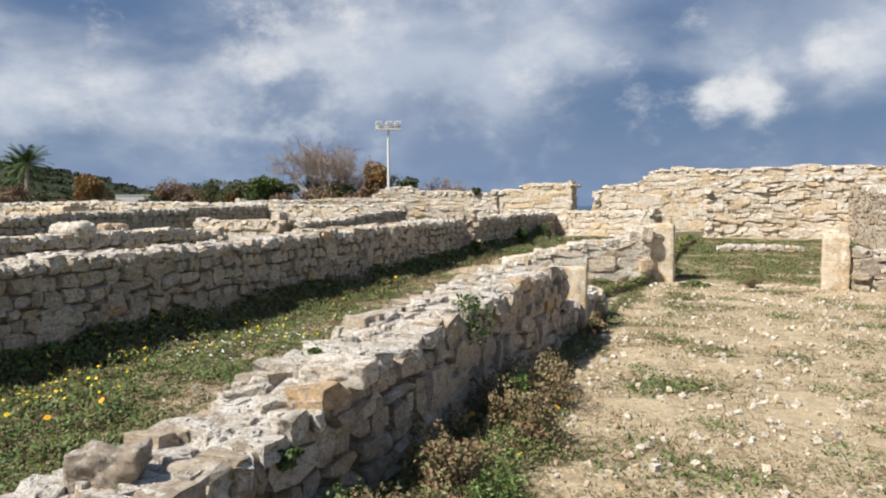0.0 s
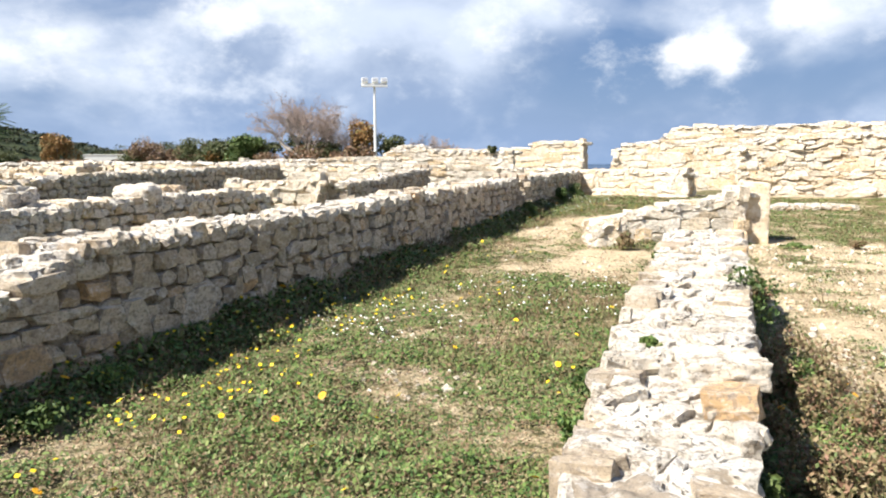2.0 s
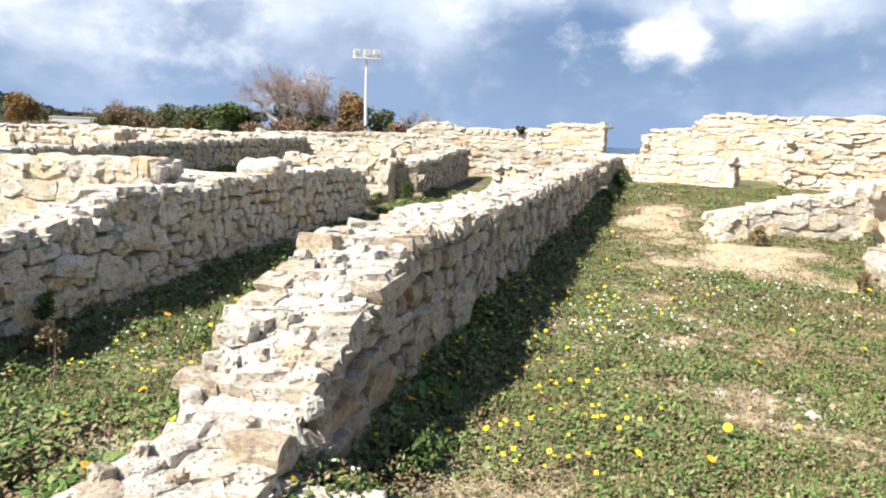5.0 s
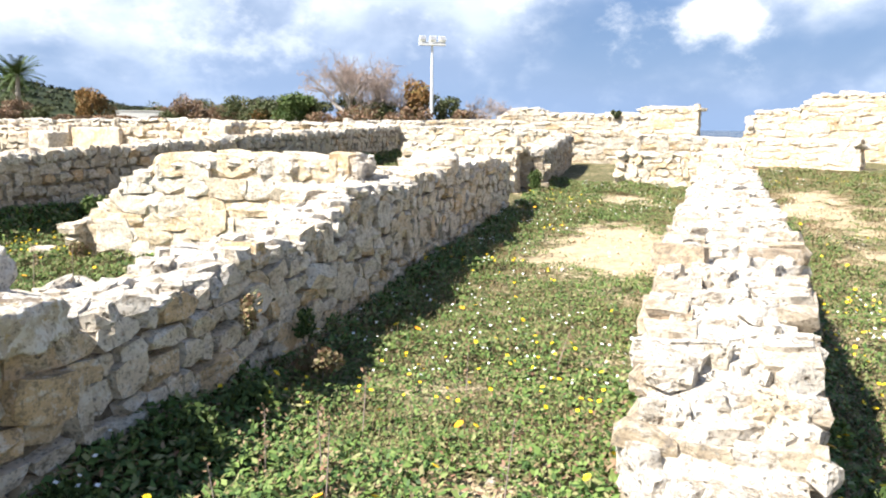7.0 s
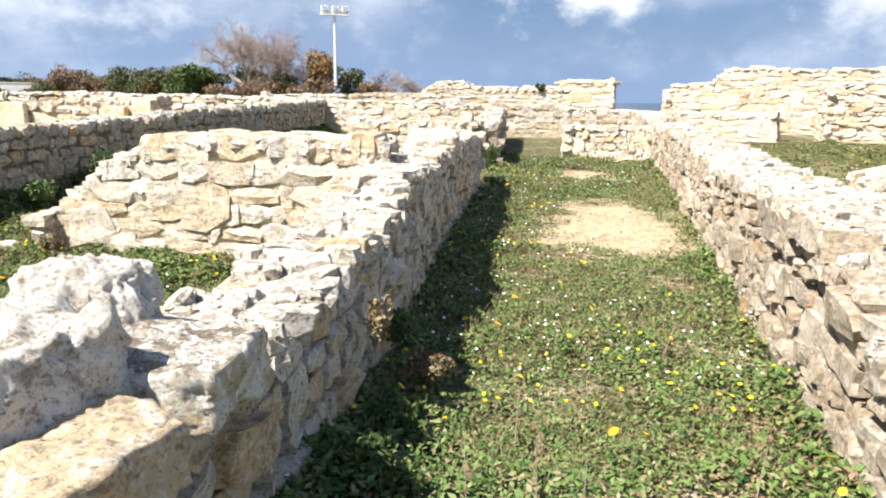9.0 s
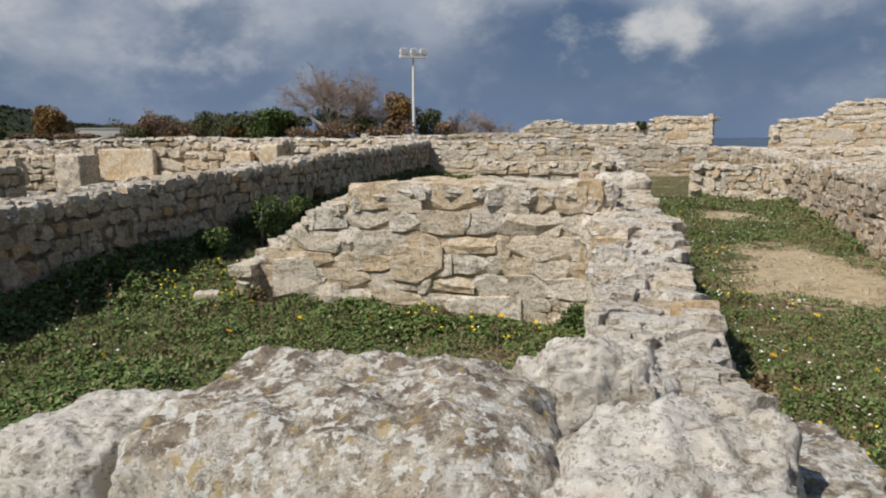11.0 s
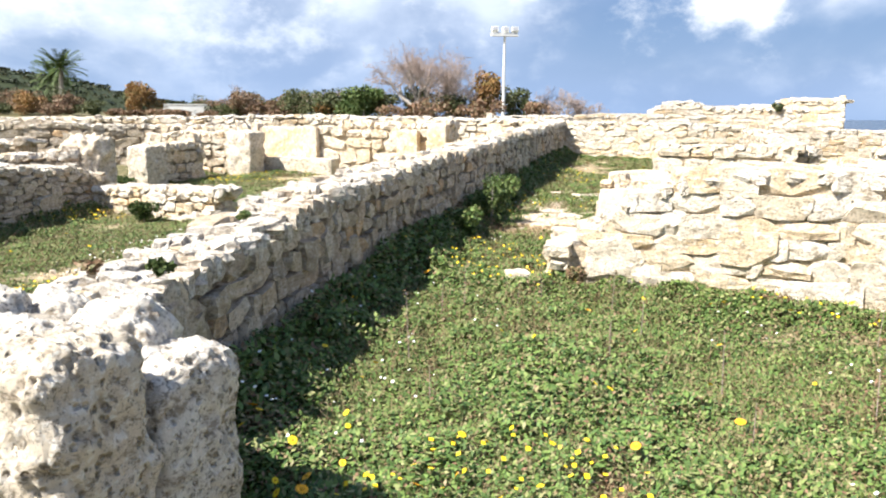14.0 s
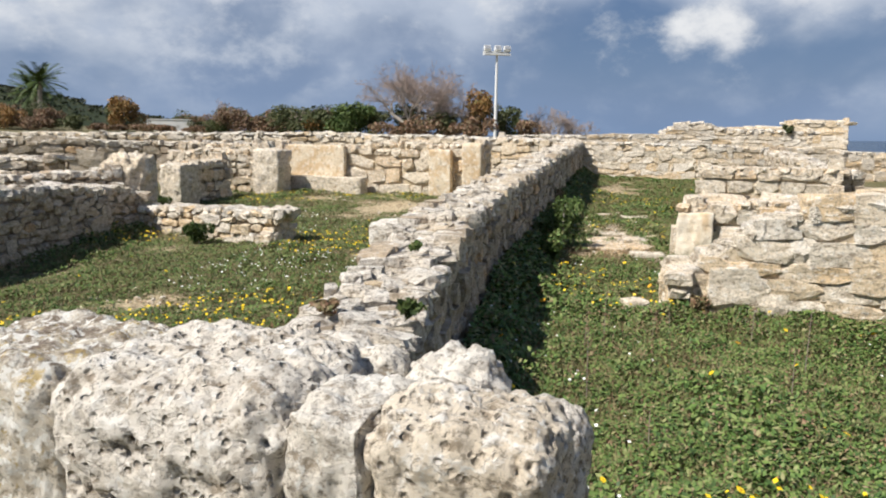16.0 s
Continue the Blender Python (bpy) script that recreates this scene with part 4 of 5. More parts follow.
def bare_tree(name, u, v, tall, spread, seed, label, limbs=7, depth_most=6):
    """A leafless tree: limbs that fan out from a short trunk and fork down to fine twigs."""
    r = random.Random(seed)
    p = W(u, v)
    ob = empty(name, (p.x, p.y, height(p.x, p.y) - 0.2), label, "tree")
    trunk, branches = bmesh.new(), []
    tube(trunk, (0, 0, 0), (0.1, 0, tall * 0.14), 0.035 * tall, 0.028 * tall, 8)

    def grow(a, way, rad, depth, reach):
        bend = (way + Vector((r.gauss(0, 0.3), r.gauss(0, 0.3), r.gauss(0.05, 0.2)))).normalized()
        b = a + way * reach * 0.5
        c = b + bend * reach * 0.5
        for q0, q1, w0, w1 in ((a, b, rad, rad * 0.82), (b, c, rad * 0.82, rad * 0.64)):
            if depth < 3:
                tube(trunk, q0, q1, w0, w1, 5)
            else:
                branches.append((q0, q1, w0, w1))
        if depth >= depth_most:
            return
        for i in range(r.choice((3, 3, 4)) if depth < 4 else 3):
            at = b + (c - b) * r.uniform(-0.3, 1.0)
            swing = Vector((r.gauss(0, 0.6), r.gauss(0, 0.6), r.gauss(0.14 if depth < 2 else 0.0, 0.42)))
            grow(at, (bend + swing).normalized(), max(rad * r.uniform(0.45, 0.62), 0.008), depth + 1, reach * r.uniform(0.55, 0.78))

    for i in range(limbs):
        a = 6.283 * i / limbs + r.uniform(-0.3, 0.3)
        lean = r.uniform(0.15, 0.75) * spread / tall
        way = Vector((math.cos(a) * lean, math.sin(a) * lean, r.uniform(0.65, 1.0) if i % 4 else 0.42)).normalized()
        grow(Vector((0.05, 0, tall * 0.1)), way, 0.016 * tall, 0, tall * r.uniform(0.28, 0.36))
    part("trunk", trunk, BARK, ob)
    vs, fs = [], []
    for a, b, w0, w1 in branches:
        way = (b - a).normalized()
        side = way.orthogonal().normalized()
        other = way.cross(side)
        k = len(vs)
        for q, w in ((a, w0), (b, w1)):
            for j in range(3):
                ang = j * 2.094
                vs.append(q + (side * math.cos(ang) + other * math.sin(ang)) * w)
        for j in range(3):
            fs.append((k + j, k + (j + 1) % 3, k + 3 + (j + 1) % 3, k + 3 + j))
    part("crown", fast_mesh("crown", np.array([tuple(x) for x in vs]), np.array(fs), TWIG), TWIG, ob)
    return ob


bare_tree("bare_tree", -34.2, 56.0, 9.0, 11.5, 3, "large leafless tree with dense reddish twigs", 8, 6)
bare_tree("bare_tree", -31.2, 57.0, 6.6, 7.5, 8, "leafless tree with russet twigs beside a mast", 6, 5)
bare_tree("bare_tree", -24.2, 58.5, 4.4, 4.0, 12, "small leafless tree with russet twigs", 6, 5)
bare_tree("bare_tree", -22.3, 59.5, 3.6, 3.0, 13, "small leafless tree with russet twigs", 5, 5)
bare_tree("bare_tree", -47.5, 62.0, 4.4, 5.0, 14, "grey leafless tree above a hedge", 6, 5)
bare_tree("bare_tree", -63.0, 70.0, 4.6, 4.0, 15, "grey leafless tree above a hedge", 6, 5)
shrub("shrub", -29.4, 56.0, (1.9, 1.9, 4.6), 4, AUTUMN, "tall shrub in orange autumn leaf", 0.16, 2600)
shrub("shrub", -27.4, 58.0, (2.0, 2.0, 3.4), 5, OLIVE, "dark green rounded shrub", 0.16, 1800)
shrub("shrub", -38.0, 54.5, (2.4, 2.0, 2.9), 6, OLIVE, "dark green rounded shrub beneath a bare tree", 0.16, 2200)
shrub("shrub", -41.5, 57.0, (2.6, 2.0, 3.1), 7, BUSH, "bright green shrub in a hedge", 0.16, 2200)
shrub("shrub", -34.0, 52.5, (4.0, 2.0, 2.3), 77, RUSSET, "low russet scrub under bare trees", 0.13, 2600)
shrub("shrub", -38.6, 53.0, (2.6, 2.0, 3.2), 78, BUSH, "dark green rounded shrub beneath a bare tree", 0.14, 2600)
shrub("shrub", -36.0, 57.5, (3.0, 2.0, 3.3), 79, OLIVE, "olive shrub behind a bare tree", 0.14, 2600)
shrub("shrub", -31.4, 54.5, (2.4, 2.0, 2.6), 80, OLIVE, "olive scrub under bare trees", 0.13, 2200)
shrub("shrub", -28.8, 53.5, (2.2, 1.8, 2.2), 81, RUSSET, "low russet scrub beside a mast", 0.13, 2000)
shrub("shrub", -25.0, 57.0, (2.0, 1.8, 2.2), 82, RUSSET, "low russet scrub beside a mast", 0.13, 1800)
shrub("shrub", -44.5, 57.5, (2.8, 2.0, 3.0), 83, OLIVE, "olive shrub in a hedge", 0.14, 2400)
shrub("shrub", -78.8, 71.1, (3.4, 3.0, 4.6), 84, AUTUMN, "large bush in olive and brown autumn leaf", 0.15, 4200)
shrub("shrub", -80.6, 72.3, (2.6, 2.6, 4.0), 85, OLIVE, "large olive bush beside a white house", 0.15, 3000)
hedge = random.Random(4)
for i in range(46):
    u = -43 - i * 1.75 + hedge.uniform(-1, 1)
    v = 60 + hedge.uniform(-3, 6) + i * 0.2
    if -82 < u < -58:
        v += 20
    kind = hedge.choice(((RUSSET, "russet leafless scrub in a distant hedge"), (RUSSET, "russet leafless scrub in a distant hedge"), (OLIVE, "olive green bush in a distant hedge"), (AUTUMN, "bush in brown autumn leaf in a distant hedge")))
    shrub("bush", u, v, (hedge.uniform(1.8, 3.4), 2.0, hedge.uniform(2.0, 3.6)), 100 + i, kind[0], kind[1], 0.13, 1700, "bush", "distant hedge", stems=False)

scrub = random.Random(14)
for i in range(24):
    u = -52 - i * 2.7 + scrub.uniform(-0.8, 0.8)
    tall = 0.9 if -78 < u < -61 else scrub.uniform(1.3, 2.2)
    shrub("bush", u, 63 + 0.15 * i + scrub.uniform(-2, 2), (scrub.uniform(2.2, 3.2), 2.0, tall), 200 + i, RUSSET if scrub.random() < 0.7 else OLIVE, "low russet scrub before a distant hedge", 0.13, 1500, "bush", "distant hedge", stems=False)


def palm_tree(u, v, tall, seed, label):
    r = random.Random(seed)
    p = W(u, v)
    ob = empty("palm_tree", (p.x, p.y, 0.3), label, "palm")
    bm = bmesh.new()
    for i in range(8):
        tube(bm, (0.05 * i, 0, tall * i / 8), (0.05 * (i + 1), 0, tall * (i + 1) / 8 + 0.05), 0.42 - 0.012 * i, 0.36 - 0.012 * i, 9)
    part("trunk", bm, BARK, ob)
    vs, fs = [], []
    for i in range(64):
        a, lift = r.uniform(0, 6.28), r.uniform(-0.5, 1.9)
        d = Vector((math.cos(a), math.sin(a), 0))
        side = Vector((-d.y, d.x, 0))
        at, way, prev = Vector((0.4, 0, tall)), (d + Vector((0, 0, lift))).normalized(), None
        for j in range(12):
            w = 0.55 * math.sin(min(1, (j + 1) / 9) * 2.4)
            for sgn in (-1, 1):
                k = len(vs)
                vs += [at, at + way * 0.24, at + way * 0.42 + side * sgn * w - Vector((0, 0, 0.16))]
                fs.append((k, k + 1, k + 2))
            at = at + way * 0.33
            way = (way - Vector((0, 0, 0.06))).normalized()
    part("fronds", fast_mesh("fronds", np.array([tuple(x) for x in vs]), np.array(fs), BUSH), BUSH, ob)


palm_tree(-105.4, 82.9, 8.1, 1, "tall palm with a drooping crown of fronds")
palm_tree(-108.5, 84.5, 6.6, 2, "smaller palm beside a tall one")


def white_house():
    p = W(-81.7, 83.1)
    ob = empty("house", (p.x, p.y, 0.6), "low white flat-roofed house behind the hedge", "house")
    ob.rotation_euler = (0, 0, radians(12))
    bm = bmesh.new()
    box(bm, (6.2, 5, 2.4), Matrix.Translation((0, 0, 1.2)))
    part("wall", bm, RENDERED, ob)
    bm = bmesh.new()
    box(bm, (6.3, 5.1, 0.12), Matrix.Translation((0, 0, 2.44)))
    part("roof", bm, RENDERED, ob)
    bm = bmesh.new()
    box(bm, (3.2, 4, 1.9), Matrix.Translation((4.5, 0.6, 0.95)))
    part("annex", bm, ROOF_TILE, ob)


white_house()


def hill():
    """A wooded ridge beyond the hedge, falling towards the sea."""
    g = random.Random(9)
    vs, fs = [], []
    n, k = 90, 8
    for i in range(n):
        az = -75 + i * 56.0 / (n - 1)
        crest = np.interp(az, (-75, -45, -32, -29, -26, -24.5, -23, -20.5, -19.6, -19), (7.0, 4.6, 3.0, 2.5, 2.0, 1.5, 1.1, 0.9, 0.3, 0.0))
        crest = max(float(crest) + 0.12 * noise.noise((az * 0.9, 0, 5)) * min(crest, 1.0), 0.0)
        for j in range(k):
            q = j / (k - 1)
            far = 330 + 90 * q
            vs.append((-5 + far * math.sin(radians(az)), far * math.cos(radians(az)), 1.5 + 420 * math.tan(radians(crest)) * math.sin(q * 1.57) - 14 * (1 - q)))
    for i in range(n - 1):
        for j in range(k - 1):
            fs.append((i * k + j, (i + 1) * k + j, (i + 1) * k + j + 1, i * k + j + 1))
    h = tagged(new("hill", mesh_of("hill", vs, fs, WOODS, True)), "dark wooded hill behind the ruins", "hill", kind="structure")
    blobs = []
    for i in range(2600):
        q = vs[g.randrange(len(vs) // k) * k + g.choice((3, 4, 5, 6, 7, 7))]
        if q[2] > 1.9:
            blobs.append(((q[0] + g.uniform(-4, 4), q[1] + g.uniform(-6, 6), q[2] - 0.3), (2.6, 2.6, 1.1), 18))
    v2, f2 = leaf_cloud(blobs, 0.8, 5)
    tagged(part("woodland", fast_mesh("woodland", v2, f2, WOODS), WOODS, h), "dark green woodland", kind="stuff")


hill()


# ---- plants ----
def sample(table, u, v):
    i = np.clip(np.searchsorted(GRID["us"], u), 0, len(GRID["us"]) - 1)
    j = np.clip(np.searchsorted(GRID["vs"], v), 0, len(GRID["vs"]) - 1)
    return GRID[table][j, i]


def waves(u, v, scale, seed):
    """Cheap smooth noise on arrays, about -1 to 1."""
    g = np.random.default_rng(seed)
    out = np.zeros_like(u)
    for k in range(7):
        a, f = g.uniform(0, 6.28), scale * g.uniform(0.6, 1.9)
        out += np.sin((u * math.cos(a) + v * math.sin(a)) * f + g.uniform(0, 6.28))
    return out / 3.2


def lerp_line(v, *pts):
    return np.interp(v, [p[0] for p in pts], [p[1] for p in pts])


# each room's left and right edge at v
ROOMS = {
    "room_1": (lambda v: lerp_line(v, (0, -5.45), (22, -5.42)), lambda v: lerp_line(v, (1, -2.25), (8.5, -2.05), (12, -1.2), (22, -1.2)), 0.9, 21.5),
    "room_2": (lambda v: lerp_line(v, (1, -7.85), (10.9, -8.7), (22, -9.6)), lambda v: lerp_line(v, (0, -6.02), (22, -6.0)), 0.9, 15.9),
    "room_3": (lambda v: lerp_line(v, (1, -12.5), (5, -13.3), (9.5, -13.85), (21, -15.2)), lambda v: lerp_line(v, (1, -8.4), (11, -9.25), (21, -10.2)), 1.25, 21.0),
    "room_4": (lambda v: lerp_line(v, (1, -19.0), (8, -19.6), (9, -22.0), (17, -22.5)), lambda v: lerp_line(v, (1, -13.1), (5, -13.9), (9.5, -14.45), (21, -15.8)), 1.2, 17.5),
    "court": (lambda v: lerp_line(v, (1, -1.6), (12, -1.35), (22, -1.1)), lambda v: lerp_line(v, (1, 2.5), (22, 4.5)), 1.3, 22.0),
}
TALL = (("room_1", 0.85), ("room_2", 0.40), ("room_3", 1.15), ("room_4", 0.5), ("court", 0.0))


def scatter(room, per_metre, seed, near=None):
    """Random plan points in a room, denser near the walked line."""
    left, right, v0, v1 = ROOMS[room]
    g = np.random.default_rng(seed)
    n = int(per_metre * 5.5 * (v1 - v0))
    v = v0 + (v1 - v0) * g.uniform(0, 1, n) ** 1.9
    a, b = left(v), right(v)
    u = a - 0.02 + (b - a + 0.04) * g.uniform(0, 1, n)
    keep = g.uniform(0, 1, n) < (b - a) / 7.0
    return u[keep], v[keep], g


def plant_height(room, u, v):
    """How tall the plants stand: a low mat, taller along the shaded foot of the walls."""
    left, right, _, _ = ROOMS[room]
    h = 0.045 + 0.035 * waves(u, v, 3.0, 3) + 0.03 * waves(u, v, 9.0, 4)
    foot = dict(TALL)[room]
    h = h + 0.27 * foot * np.exp(-((u - left(v)) / 0.34) ** 2)
    h = h + 0.10 * np.exp(-((u - right(v)) / 0.16) ** 2) * (room != "court")
    if room == "room_3":
        h = h + 0.02 + 0.07 * np.exp(-((v - 5.5) / 0.35) ** 2) + 0.06 * np.exp(-((v - 2.0) / 1.6) ** 2)
    if room == "room_2":
        h = h + 0.12 * np.exp(-((v - 2.2) / 0.9) ** 2)
    if room == "court":
        h = 0.02 + 0.016 * waves(u, v, 6.0, 5) + 0.08 * np.exp(-((u + 1.15) / 0.33) ** 2) * np.clip((5.8 - v) / 1.5, 0, 1)
    return np.maximum(h, 0.012)


def leaf_carpet(room, per_metre, material, seed, size=0.0185, cover=0.52, choose=None):
    u, v, g = scatter(room, per_metre, seed)
    t = sample("turf", u, v) + 0.22 * waves(u, v, 7.0, seed + 50)
    keep = t + g.uniform(-0.22, 0.22, len(u)) > cover
    if choose is not None:
        keep &= choose(u, v, g)
    u, v = u[keep], v[keep]
    n = len(u)
    h = plant_height(room, u, v)
    z = sample("z", u, v) + h * g.uniform(0.35, 1.0, n) ** 0.7
    c = np.stack([u * CA + v * SA, -u * SA + v * CA, z], 1)
    turn, tilt = g.uniform(0, 6.283, n), g.normal(0.15, 0.5, n)
    a = np.stack([np.cos(turn) * np.cos(tilt), np.sin(turn) * np.cos(tilt), np.sin(tilt)], 1)
    b = np.stack([-np.sin(turn), np.cos(turn), g.normal(0, 0.35, n)], 1)
    s = (size * (0.75 + 0.03 * v) * g.uniform(0.55, 1.5, n) * np.clip(0.7 + 3.0 * h, 0.7, 1.6))[:, None]
    verts = np.stack([c - a * s, c + b * s * 0.48 + a * s * 0.1, c + a * s * 1.1, c - b * s * 0.48 + a * s * 0.1], 1).reshape(-1, 3)
    return verts, np.arange(n * 4).reshape(-1, 4)


def blades(room, per_metre, seed, tall):
    """Upright grass blades and thin stalks."""
    u, v, g = scatter(room, per_metre, seed)
    keep = sample("turf", u, v) + 0.35 * waves(u, v, 2.5, seed) > 0.62
    u, v = u[keep], v[keep]
    n = len(u)
    z = sample("z", u, v)
    c = np.stack([u * CA + v * SA, -u * SA + v * CA, z], 1)
    t = g.uniform(0, 6.283, n)
    side = np.stack([np.cos(t), np.sin(t), 0 * t], 1) * (0.0025 + 0.00025 * v)[:, None]
    lean = np.stack([g.normal(0, 0.45, n), g.normal(0, 0.45, n), np.ones(n)], 1)
    hh = ((np.minimum(plant_height(room, u, v), 0.09) + 0.02) * tall * g.uniform(0.6, 1.5, n))[:, None]
    verts = np.stack([c - side, c + side, c + lean * hh], 1).reshape(-1, 3)
    return verts, np.arange(n * 3).reshape(-1, 3)


COVER = {"room_1": 4600, "room_2": 5200, "room_3": 7000, "room_4": 4000, "court": 2600}
for k, (room, amount) in enumerate(COVER.items()):
    v1, f1 = leaf_carpet(room, amount, CLOVER, 20 + k)
    tagged(new("clover", fast_mesh("clover", v1, f1, CLOVER)), "dense low mat of green clover and weeds", "clover", kind="stuff")
    v1, f1 = leaf_carpet(room, amount * {"court": 0.9, "room_1": 0.75}.get(room, 0.32), DRY, 80 + k, 0.013, 0.20)
    tagged(new("dry_weeds", fast_mesh("dry_weeds", v1, f1, DRY)), "sparse dry weeds and leaf litter", "weeds", kind="stuff")
    v1, f1 = blades(room, amount * 0.16, 40 + k, 1.15)
    tagged(new("grass", fast_mesh("grass", v1, f1, DRY)), "thin dry and green grass blades", "grass", kind="stuff")


def small_flowers(room, per_metre, seed, radius, material, name, label, lift, patch):
    u, v, g = scatter(room, per_metre, seed)
    keep = (sample("turf", u, v) > 0.5) & (waves(u, v, patch, seed) > 0.25)
    u, v = u[keep], v[keep]
    n = len(u)
    z = sample("z", u, v) + plant_height(room, u, v) + lift * g.uniform(0.3, 1.2, n)
    c = np.stack([u * CA + v * SA, -u * SA + v * CA, z], 1)
    up = np.stack([g.normal(0, 0.35, n), g.normal(-0.25, 0.35, n), np.ones(n)], 1)
    up /= np.linalg.norm(up, axis=1)[:, None]
    a = np.cross(up, np.array([1.0, 0, 0])); a /= np.linalg.norm(a, axis=1)[:, None]
    b = np.cross(up, a)
    r = (radius * g.uniform(0.7, 1.25, n))[:, None]
    ring = [c + (a * math.cos(q) + b * math.sin(q)) * r * (1.0 if i % 2 else 0.72) for i, q in enumerate(np.arange(8) * 0.7854)]
    verts = np.stack(ring, 1).reshape(-1, 3)
    tagged(new(name, fast_mesh(name, verts, np.arange(n * 8).reshape(-1, 8), material)), label, "flowers", kind="stuff")


for k, room in enumerate(("room_1", "room_2", "room_3", "room_4")):
    small_flowers(room, (50, 45, 9, 45)[k], 60 + k, 0.0105, WHITE_PETAL, "daisies", "scattered small white daisies in clover", 0.02, 1.3)
    small_flowers(room, (40, 34, 45, 110)[k], 70 + k, 0.0135, PETAL, "wildflowers", "scattered small yellow wildflowers in clover", 0.03, 1.6)


def petal_ring(count, radius, width):
    bm = bmesh.new()
    for i in range(count):
        a = 6.283 * i / count
        d, s = Vector((math.cos(a), math.sin(a), 0)), Vector((-math.sin(a), math.cos(a), 0))
        pts = [d * radius * 0.2, d * radius * 0.6 + s * width + Vector((0, 0, 0.003)), d * radius + s * width * 0.5 + Vector((0, 0, 0.001)), d * radius - s * width * 0.5 + Vector((0, 0, 0.001)), d * radius * 0.6 - s * width + Vector((0, 0, 0.003))]
        bm.faces.new([bm.verts.new(p) for p in pts])
    return bm


def flower(name, petal, label):
    """A daisy-like flower; its base stands at the origin, 0.16 m under the bloom."""
    ob = empty(name, (0, 0, 0), label, "flower", "yellow flowers in the clover")
    bm = bmesh.new()
    tube(bm, (0, 0, 0), (0.006, 0, 0.09), 0.0022, 0.0018, 5)
    tube(bm, (0.006, 0, 0.09), (0, 0.003, 0.158), 0.0018, 0.0015, 5)
    part("stem", bm, STEM, ob)
    bm = petal_ring(13, 0.025, 0.0052)
    bmesh.ops.transform(bm, matrix=Matrix.Translation((0, 0, 0.16)) @ pose(0, 0, 0, 18), verts=bm.verts)
    part("petals", bm, petal, ob)
    bm = bmesh.new()
    bmesh.ops.create_uvsphere(bm, u_segments=8, v_segments=5, radius=0.008, matrix=Matrix.Translation((0, 0, 0.161)) @ pose(0, 0, 0, 18) @ Matrix.Diagonal((1, 1, 0.5, 1)))
    part("disc", bm, DISC, ob)
    return ob


MODELS = [flower("yellow_flower", PETAL, "yellow daisy on a green stem in clover"), flower("orange_flower", PETAL_ORANGE, "orange marigold on a green stem in clover")]
beds = random.Random(21)
PLOTS = (("room_1", 100, 0.35), ("room_2", 40, 0.6), ("room_3", 135, 0.5), ("room_4", 50, 0.6), ("court", 14, 0.1))
used = [False, False]
for room, count, bias in PLOTS:
    left, right, v0, v1 = ROOMS[room]
    i = 0
    while i < count:
        v = v0 + 0.2 + (v1 - v0) * beds.random() ** 2.4 * 0.8
        if room == "court":
            v = beds.uniform(2.2, 5.0)
        a, b = float(left(np.array(v))), float(right(np.array(v)))
        u = a + (b - a) * (beds.random() ** (1.8 if room == "room_1" else 1.0)) * (0.12 if room == "court" else 1.0) + (0.15 if room == "court" else 0)
        if turf_at(u, v) < 0.5 or not a + 0.05 < u < b - 0.05:
            continue
        p = W(u, v)
        h = float(plant_height(room, np.array([u]), np.array([v]))[0])
        z = float(sample("z", np.array([u]), np.array([v]))[0]) + h + beds.uniform(0.0, 0.07) - 0.15
        kind = 0 if beds.random() > 0.22 else 1
        s = beds.uniform(0.7, 1.1)
        m = pose(p.x, p.y, z, beds.gauss(0, 9) + 8, beds.gauss(0, 9), beds.uniform(0, 360)) @ Matrix.Diagonal((s, s, 1.0, 1.0))
        if not used[kind]:
            MODELS[kind].matrix_basis = m
            used[kind] = True
        else:
            ob = copy_thing(MODELS[kind], m)
        i += 1

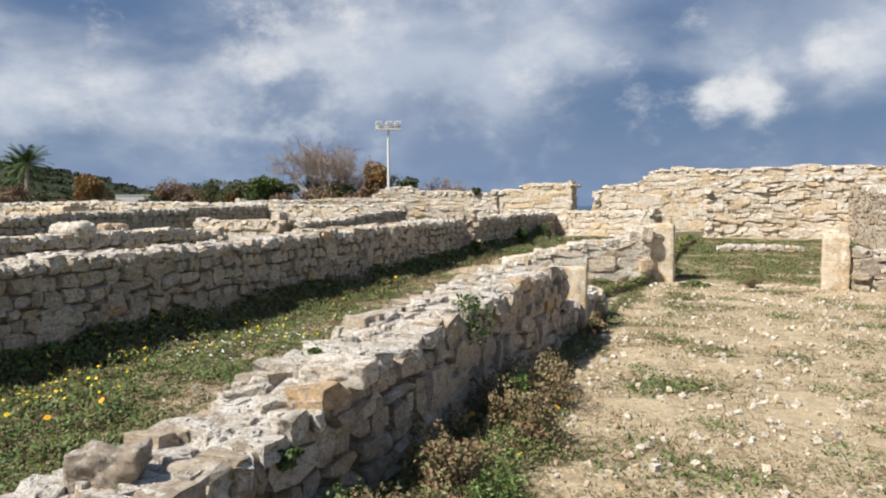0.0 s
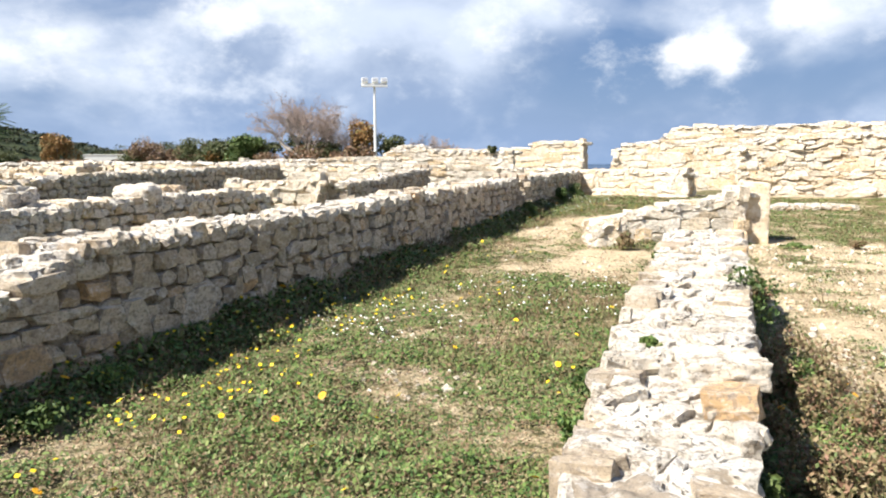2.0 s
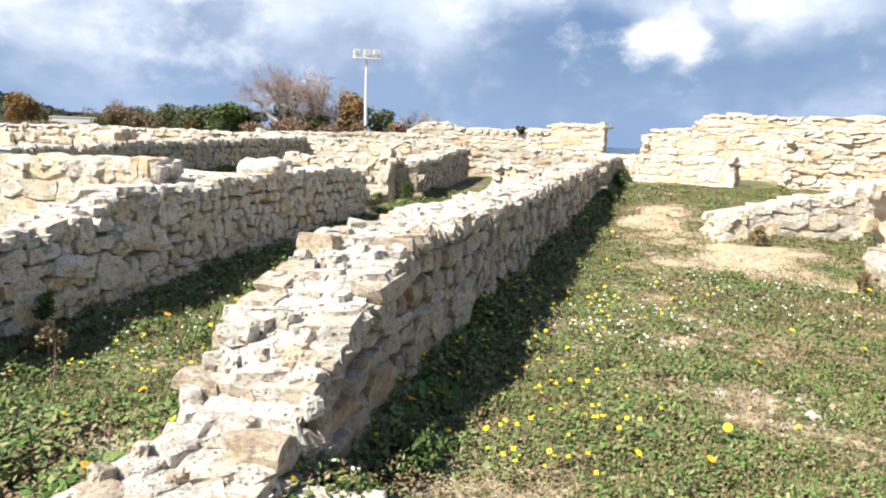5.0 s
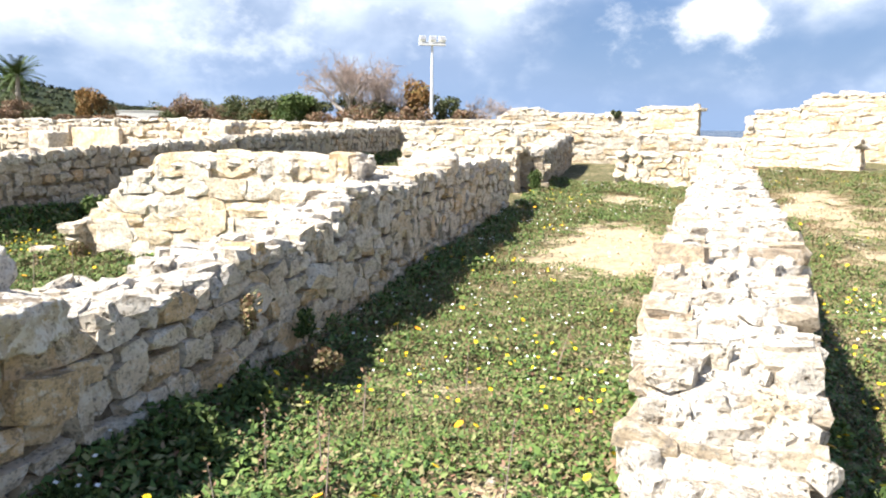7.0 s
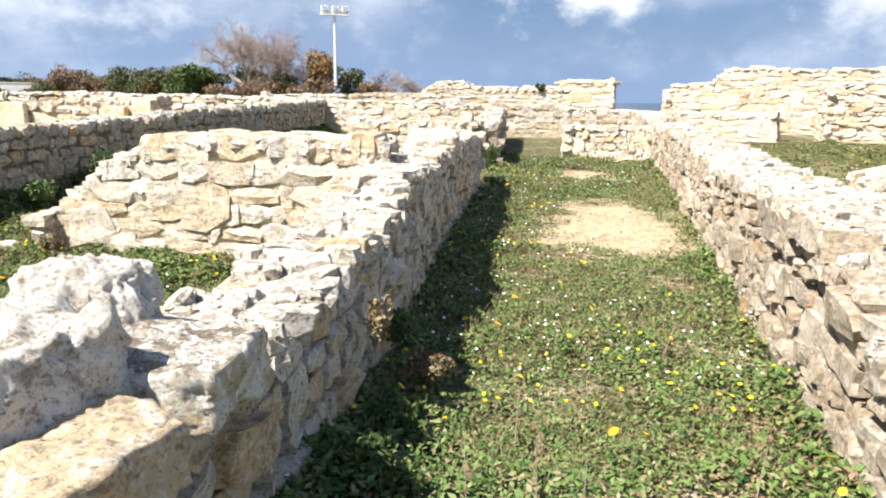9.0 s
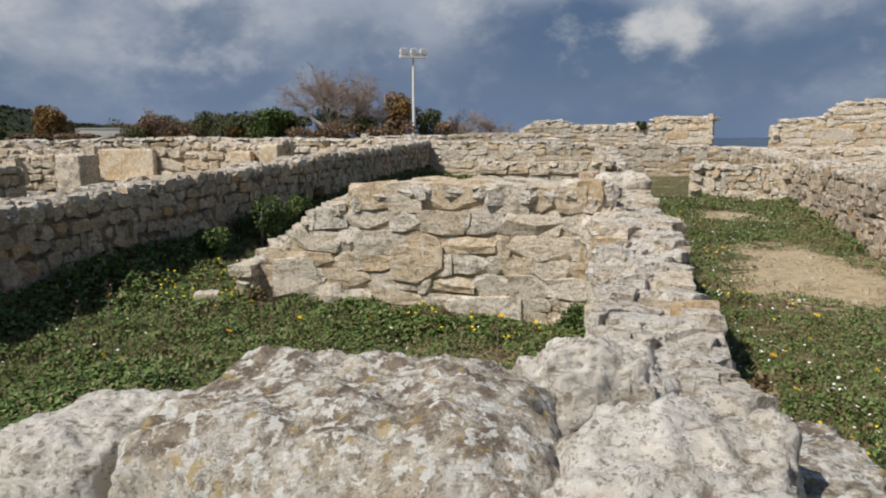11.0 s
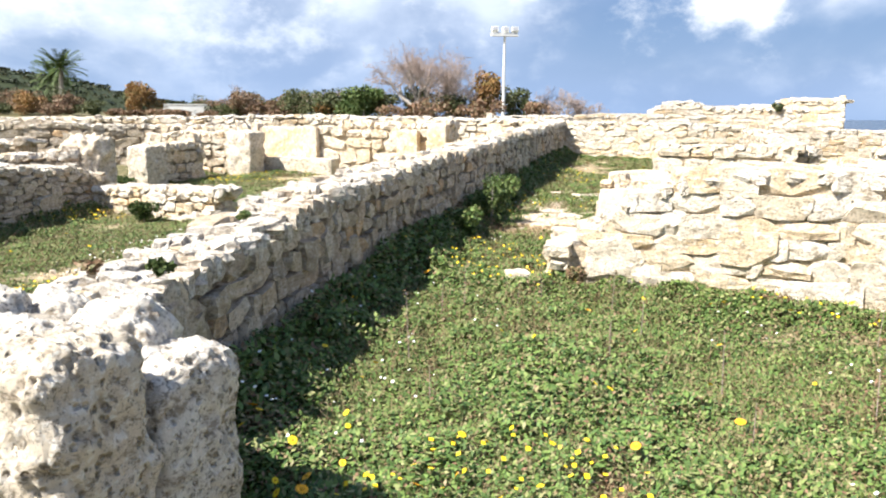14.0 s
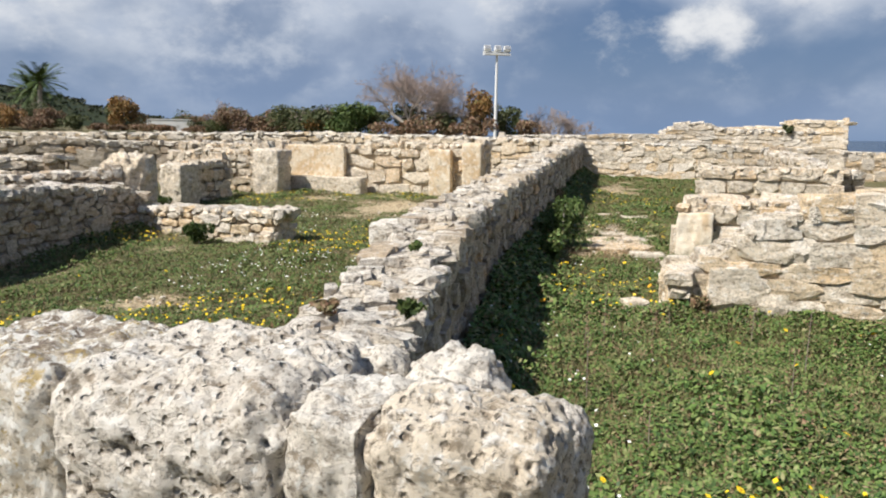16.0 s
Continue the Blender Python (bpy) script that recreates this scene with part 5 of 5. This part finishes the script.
# weeds and bushes at the walls
WEED = "weeds along the walls"
wl = random.Random(31)
for i in range(34):
    u, v = -1.34 + wl.uniform(-0.12, 0.42), 1.9 + 3.6 * wl.random() ** 1.1
    h = wl.uniform(0.18, 0.40)
    shrub("weed", u, v, (wl.uniform(0.14, 0.26), wl.uniform(0.14, 0.26), h), 300 + i, DRY if wl.random() < 0.93 else CLOVER, "tangled russet and green weeds at a wall foot", 0.014, 700, "weed", WEED, stems=False)
for i, (u, v, w, h, mat) in enumerate(((-7.72, 2.35, 0.24, 0.36, BUSH), (-7.78, 2.9, 0.2, 0.28, BUSH), (-7.70, 1.8, 0.22, 0.3, BUSH), (-7.75, 3.5, 0.16, 0.25, DRY), (-5.15, 2.3, 0.25, 0.26, BUSH), (-5.2, 2.9, 0.22, 0.24, BUSH), (-5.25, 3.6, 0.2, 0.22, CLOVER),
                                       (-5.25, 14.9, 0.3, 0.45, BUSH), (-5.25, 18.5, 0.35, 0.5, BUSH), (-5.25, 20.5, 0.35, 0.5, BUSH), (-2.9, 10.75, 0.2, 0.28, DRY), (-2.25, 7.8, 0.12, 0.26, DRY), (-2.3, 5.2, 0.16, 0.2, BUSH), (-2.35, 4.3, 0.2, 0.22, BUSH), (-2.35, 3.6, 0.2, 0.22, CLOVER),
                                       (-13.25, 7.3, 0.28, 0.45, CLOVER), (-13.35, 8.5, 0.36, 0.85, BUSH), (-13.5, 9.4, 0.36, 0.75, CLOVER), (-13.75, 10.3, 0.3, 0.6, BUSH), (-14.1, 11.4, 0.28, 0.6, DRY), (-14.6, 14.5, 0.3, 0.5, BUSH), (-18.1, 7.25, 0.26, 0.36, BUSH), (-20.8, 9.6, 0.3, 0.35, BUSH), (-19.6, 14.2, 0.35, 0.35, BUSH), (-17.6, 15.2, 0.4, 0.3, BUSH),
                                       (-10.2, 20.3, 0.3, 0.5, BUSH), (-9.0, 13.6, 0.25, 0.45, BUSH), (-8.9, 5.45, 0.2, 0.3, BUSH), (-10.0, 5.5, 0.16, 0.2, DRY), (-11.6, 5.48, 0.13, 0.26, DRY), (-1.0, 12.9, 0.2, 0.14, BUSH), (0.2, 11.6, 0.13, 0.12, DRY), (-0.6, 11.6, 0.25, 0.08, CLOVER), (-1.3, 7.6, 0.13, 0.25, DRY))):
    shrub("weed", u, v, (w, w, h), 400 + i, mat, {BUSH.name: "leafy dark green weed at a wall foot", DRY.name: "dry russet weed at a wall foot", CLOVER.name: "bright green clump of weeds"}[mat.name], 0.018 if v < 7 else 0.024, 1100 if v < 7 else 1500, "weed", WEED)
# plants rooted in the walls
for i, (u, v, z, w, h, mat) in enumerate(((-7.90, 3.05, 0.42, 0.09, 0.26, DRY), (-8.02, 3.75, 0.2, 0.09, 0.22, BUSH), (-1.60, 4.5, 0.48, 0.25, 0.42, BUSH), (-9.2, 26.0, 1.8, 0.2, 0.3, OLIVE), (-2.0, 3.4, 0.60, 0.07, 0.08, CLOVER), (-12.75, 1.75, 0.88, 0.09, 0.09, BUSH), (-13.1, 1.7, 0.88, 0.08, 0.07, DRY), (-1.60, 2.5, 0.36, 0.09, 0.1, BUSH), (-13.2, 3.0, 0.95, 0.06, 0.06, CLOVER), (-8.6, 5.0, 0.93, 0.07, 0.07, CLOVER), (-2.1, 5.4, 0.76, 0.06, 0.06, CLOVER))):
    shrub("wall_plant", u, v, (w, w, h), 500 + i, mat, "small green plant rooted in a wall top", 0.016 if v < 20 else 0.07, 800 if w > 0.15 else 420, "plant", "plants on the walls", base=z)


def stalk(u, v, tall, seed):
    r = random.Random(seed)
    p = W(u, v)
    ob = empty("dry_stalk", (p.x, p.y, height(p.x, p.y)), "thin dry reddish weed stalk in clover", "stalk", "dry stalks")
    bm = bmesh.new()
    at = Vector((0, 0, 0))
    pts = []
    for i in range(6):
        nxt = at + Vector((r.gauss(0, 0.012), r.gauss(0, 0.012), tall / 6))
        pts.append(((nxt.x, nxt.y, nxt.z), (0.03, 0.03, 0.03), 9))
        at = nxt
    tube(bm, (0, 0, 0), at, 0.0036, 0.0014, 6)
    part("stem", bm, TWIG, ob)
    vs, fs = leaf_cloud(pts[1:], 0.011, seed)
    part("leaves", fast_mesh("leaves", vs, fs, RUSSET), RUSSET, ob)


st = random.Random(8)
for i in range(26):
    stalk(*((st.uniform(-12.6, -9.2), st.uniform(2.6, 5.3)) if i < 18 else (st.uniform(-7.6, -6.4), st.uniform(2.0, 4.5))), st.uniform(0.22, 0.5), 600 + i)


# ---- loose stones on the sand ----
def pebbles():
    g = np.random.default_rng(12)
    vs, fs, k = [], [], 0
    r = random.Random(3)
    for i in range(6400):
        if i < 5600:
            u, v = r.uniform(-1.3, 5.0), 1.5 + 10.5 * r.random() ** 1.3
        else:
            bu, bv, ru, rv, _ = r.choice(BARE)
            u, v = r.gauss(bu, ru * 0.6), r.gauss(bv, rv * 0.6)
        p = W(u, v)
        tv, tf = TEMPLATES[r.randrange(30)]
        s = r.choice((0.008, 0.010, 0.013, 0.018, 0.026, 0.026, 0.04, 0.055))
        q = Euler((r.uniform(0, 6), r.uniform(0, 6), r.uniform(0, 6))).to_matrix()
        vs.append((tv * np.array((s, s * r.uniform(0.6, 1), s * r.uniform(0.5, 0.9)))) @ np.array(q).T + np.array((p.x, p.y, height(p.x, p.y) + s * 0.15)))
        fs.append(tf + k)
        k += len(tv)
    tagged(new("pebbles", fast_mesh("pebbles", np.concatenate(vs), np.concatenate(fs), PALE)), "scattered pale pebbles on sandy earth", "pebbles", kind="stuff")


pebbles()
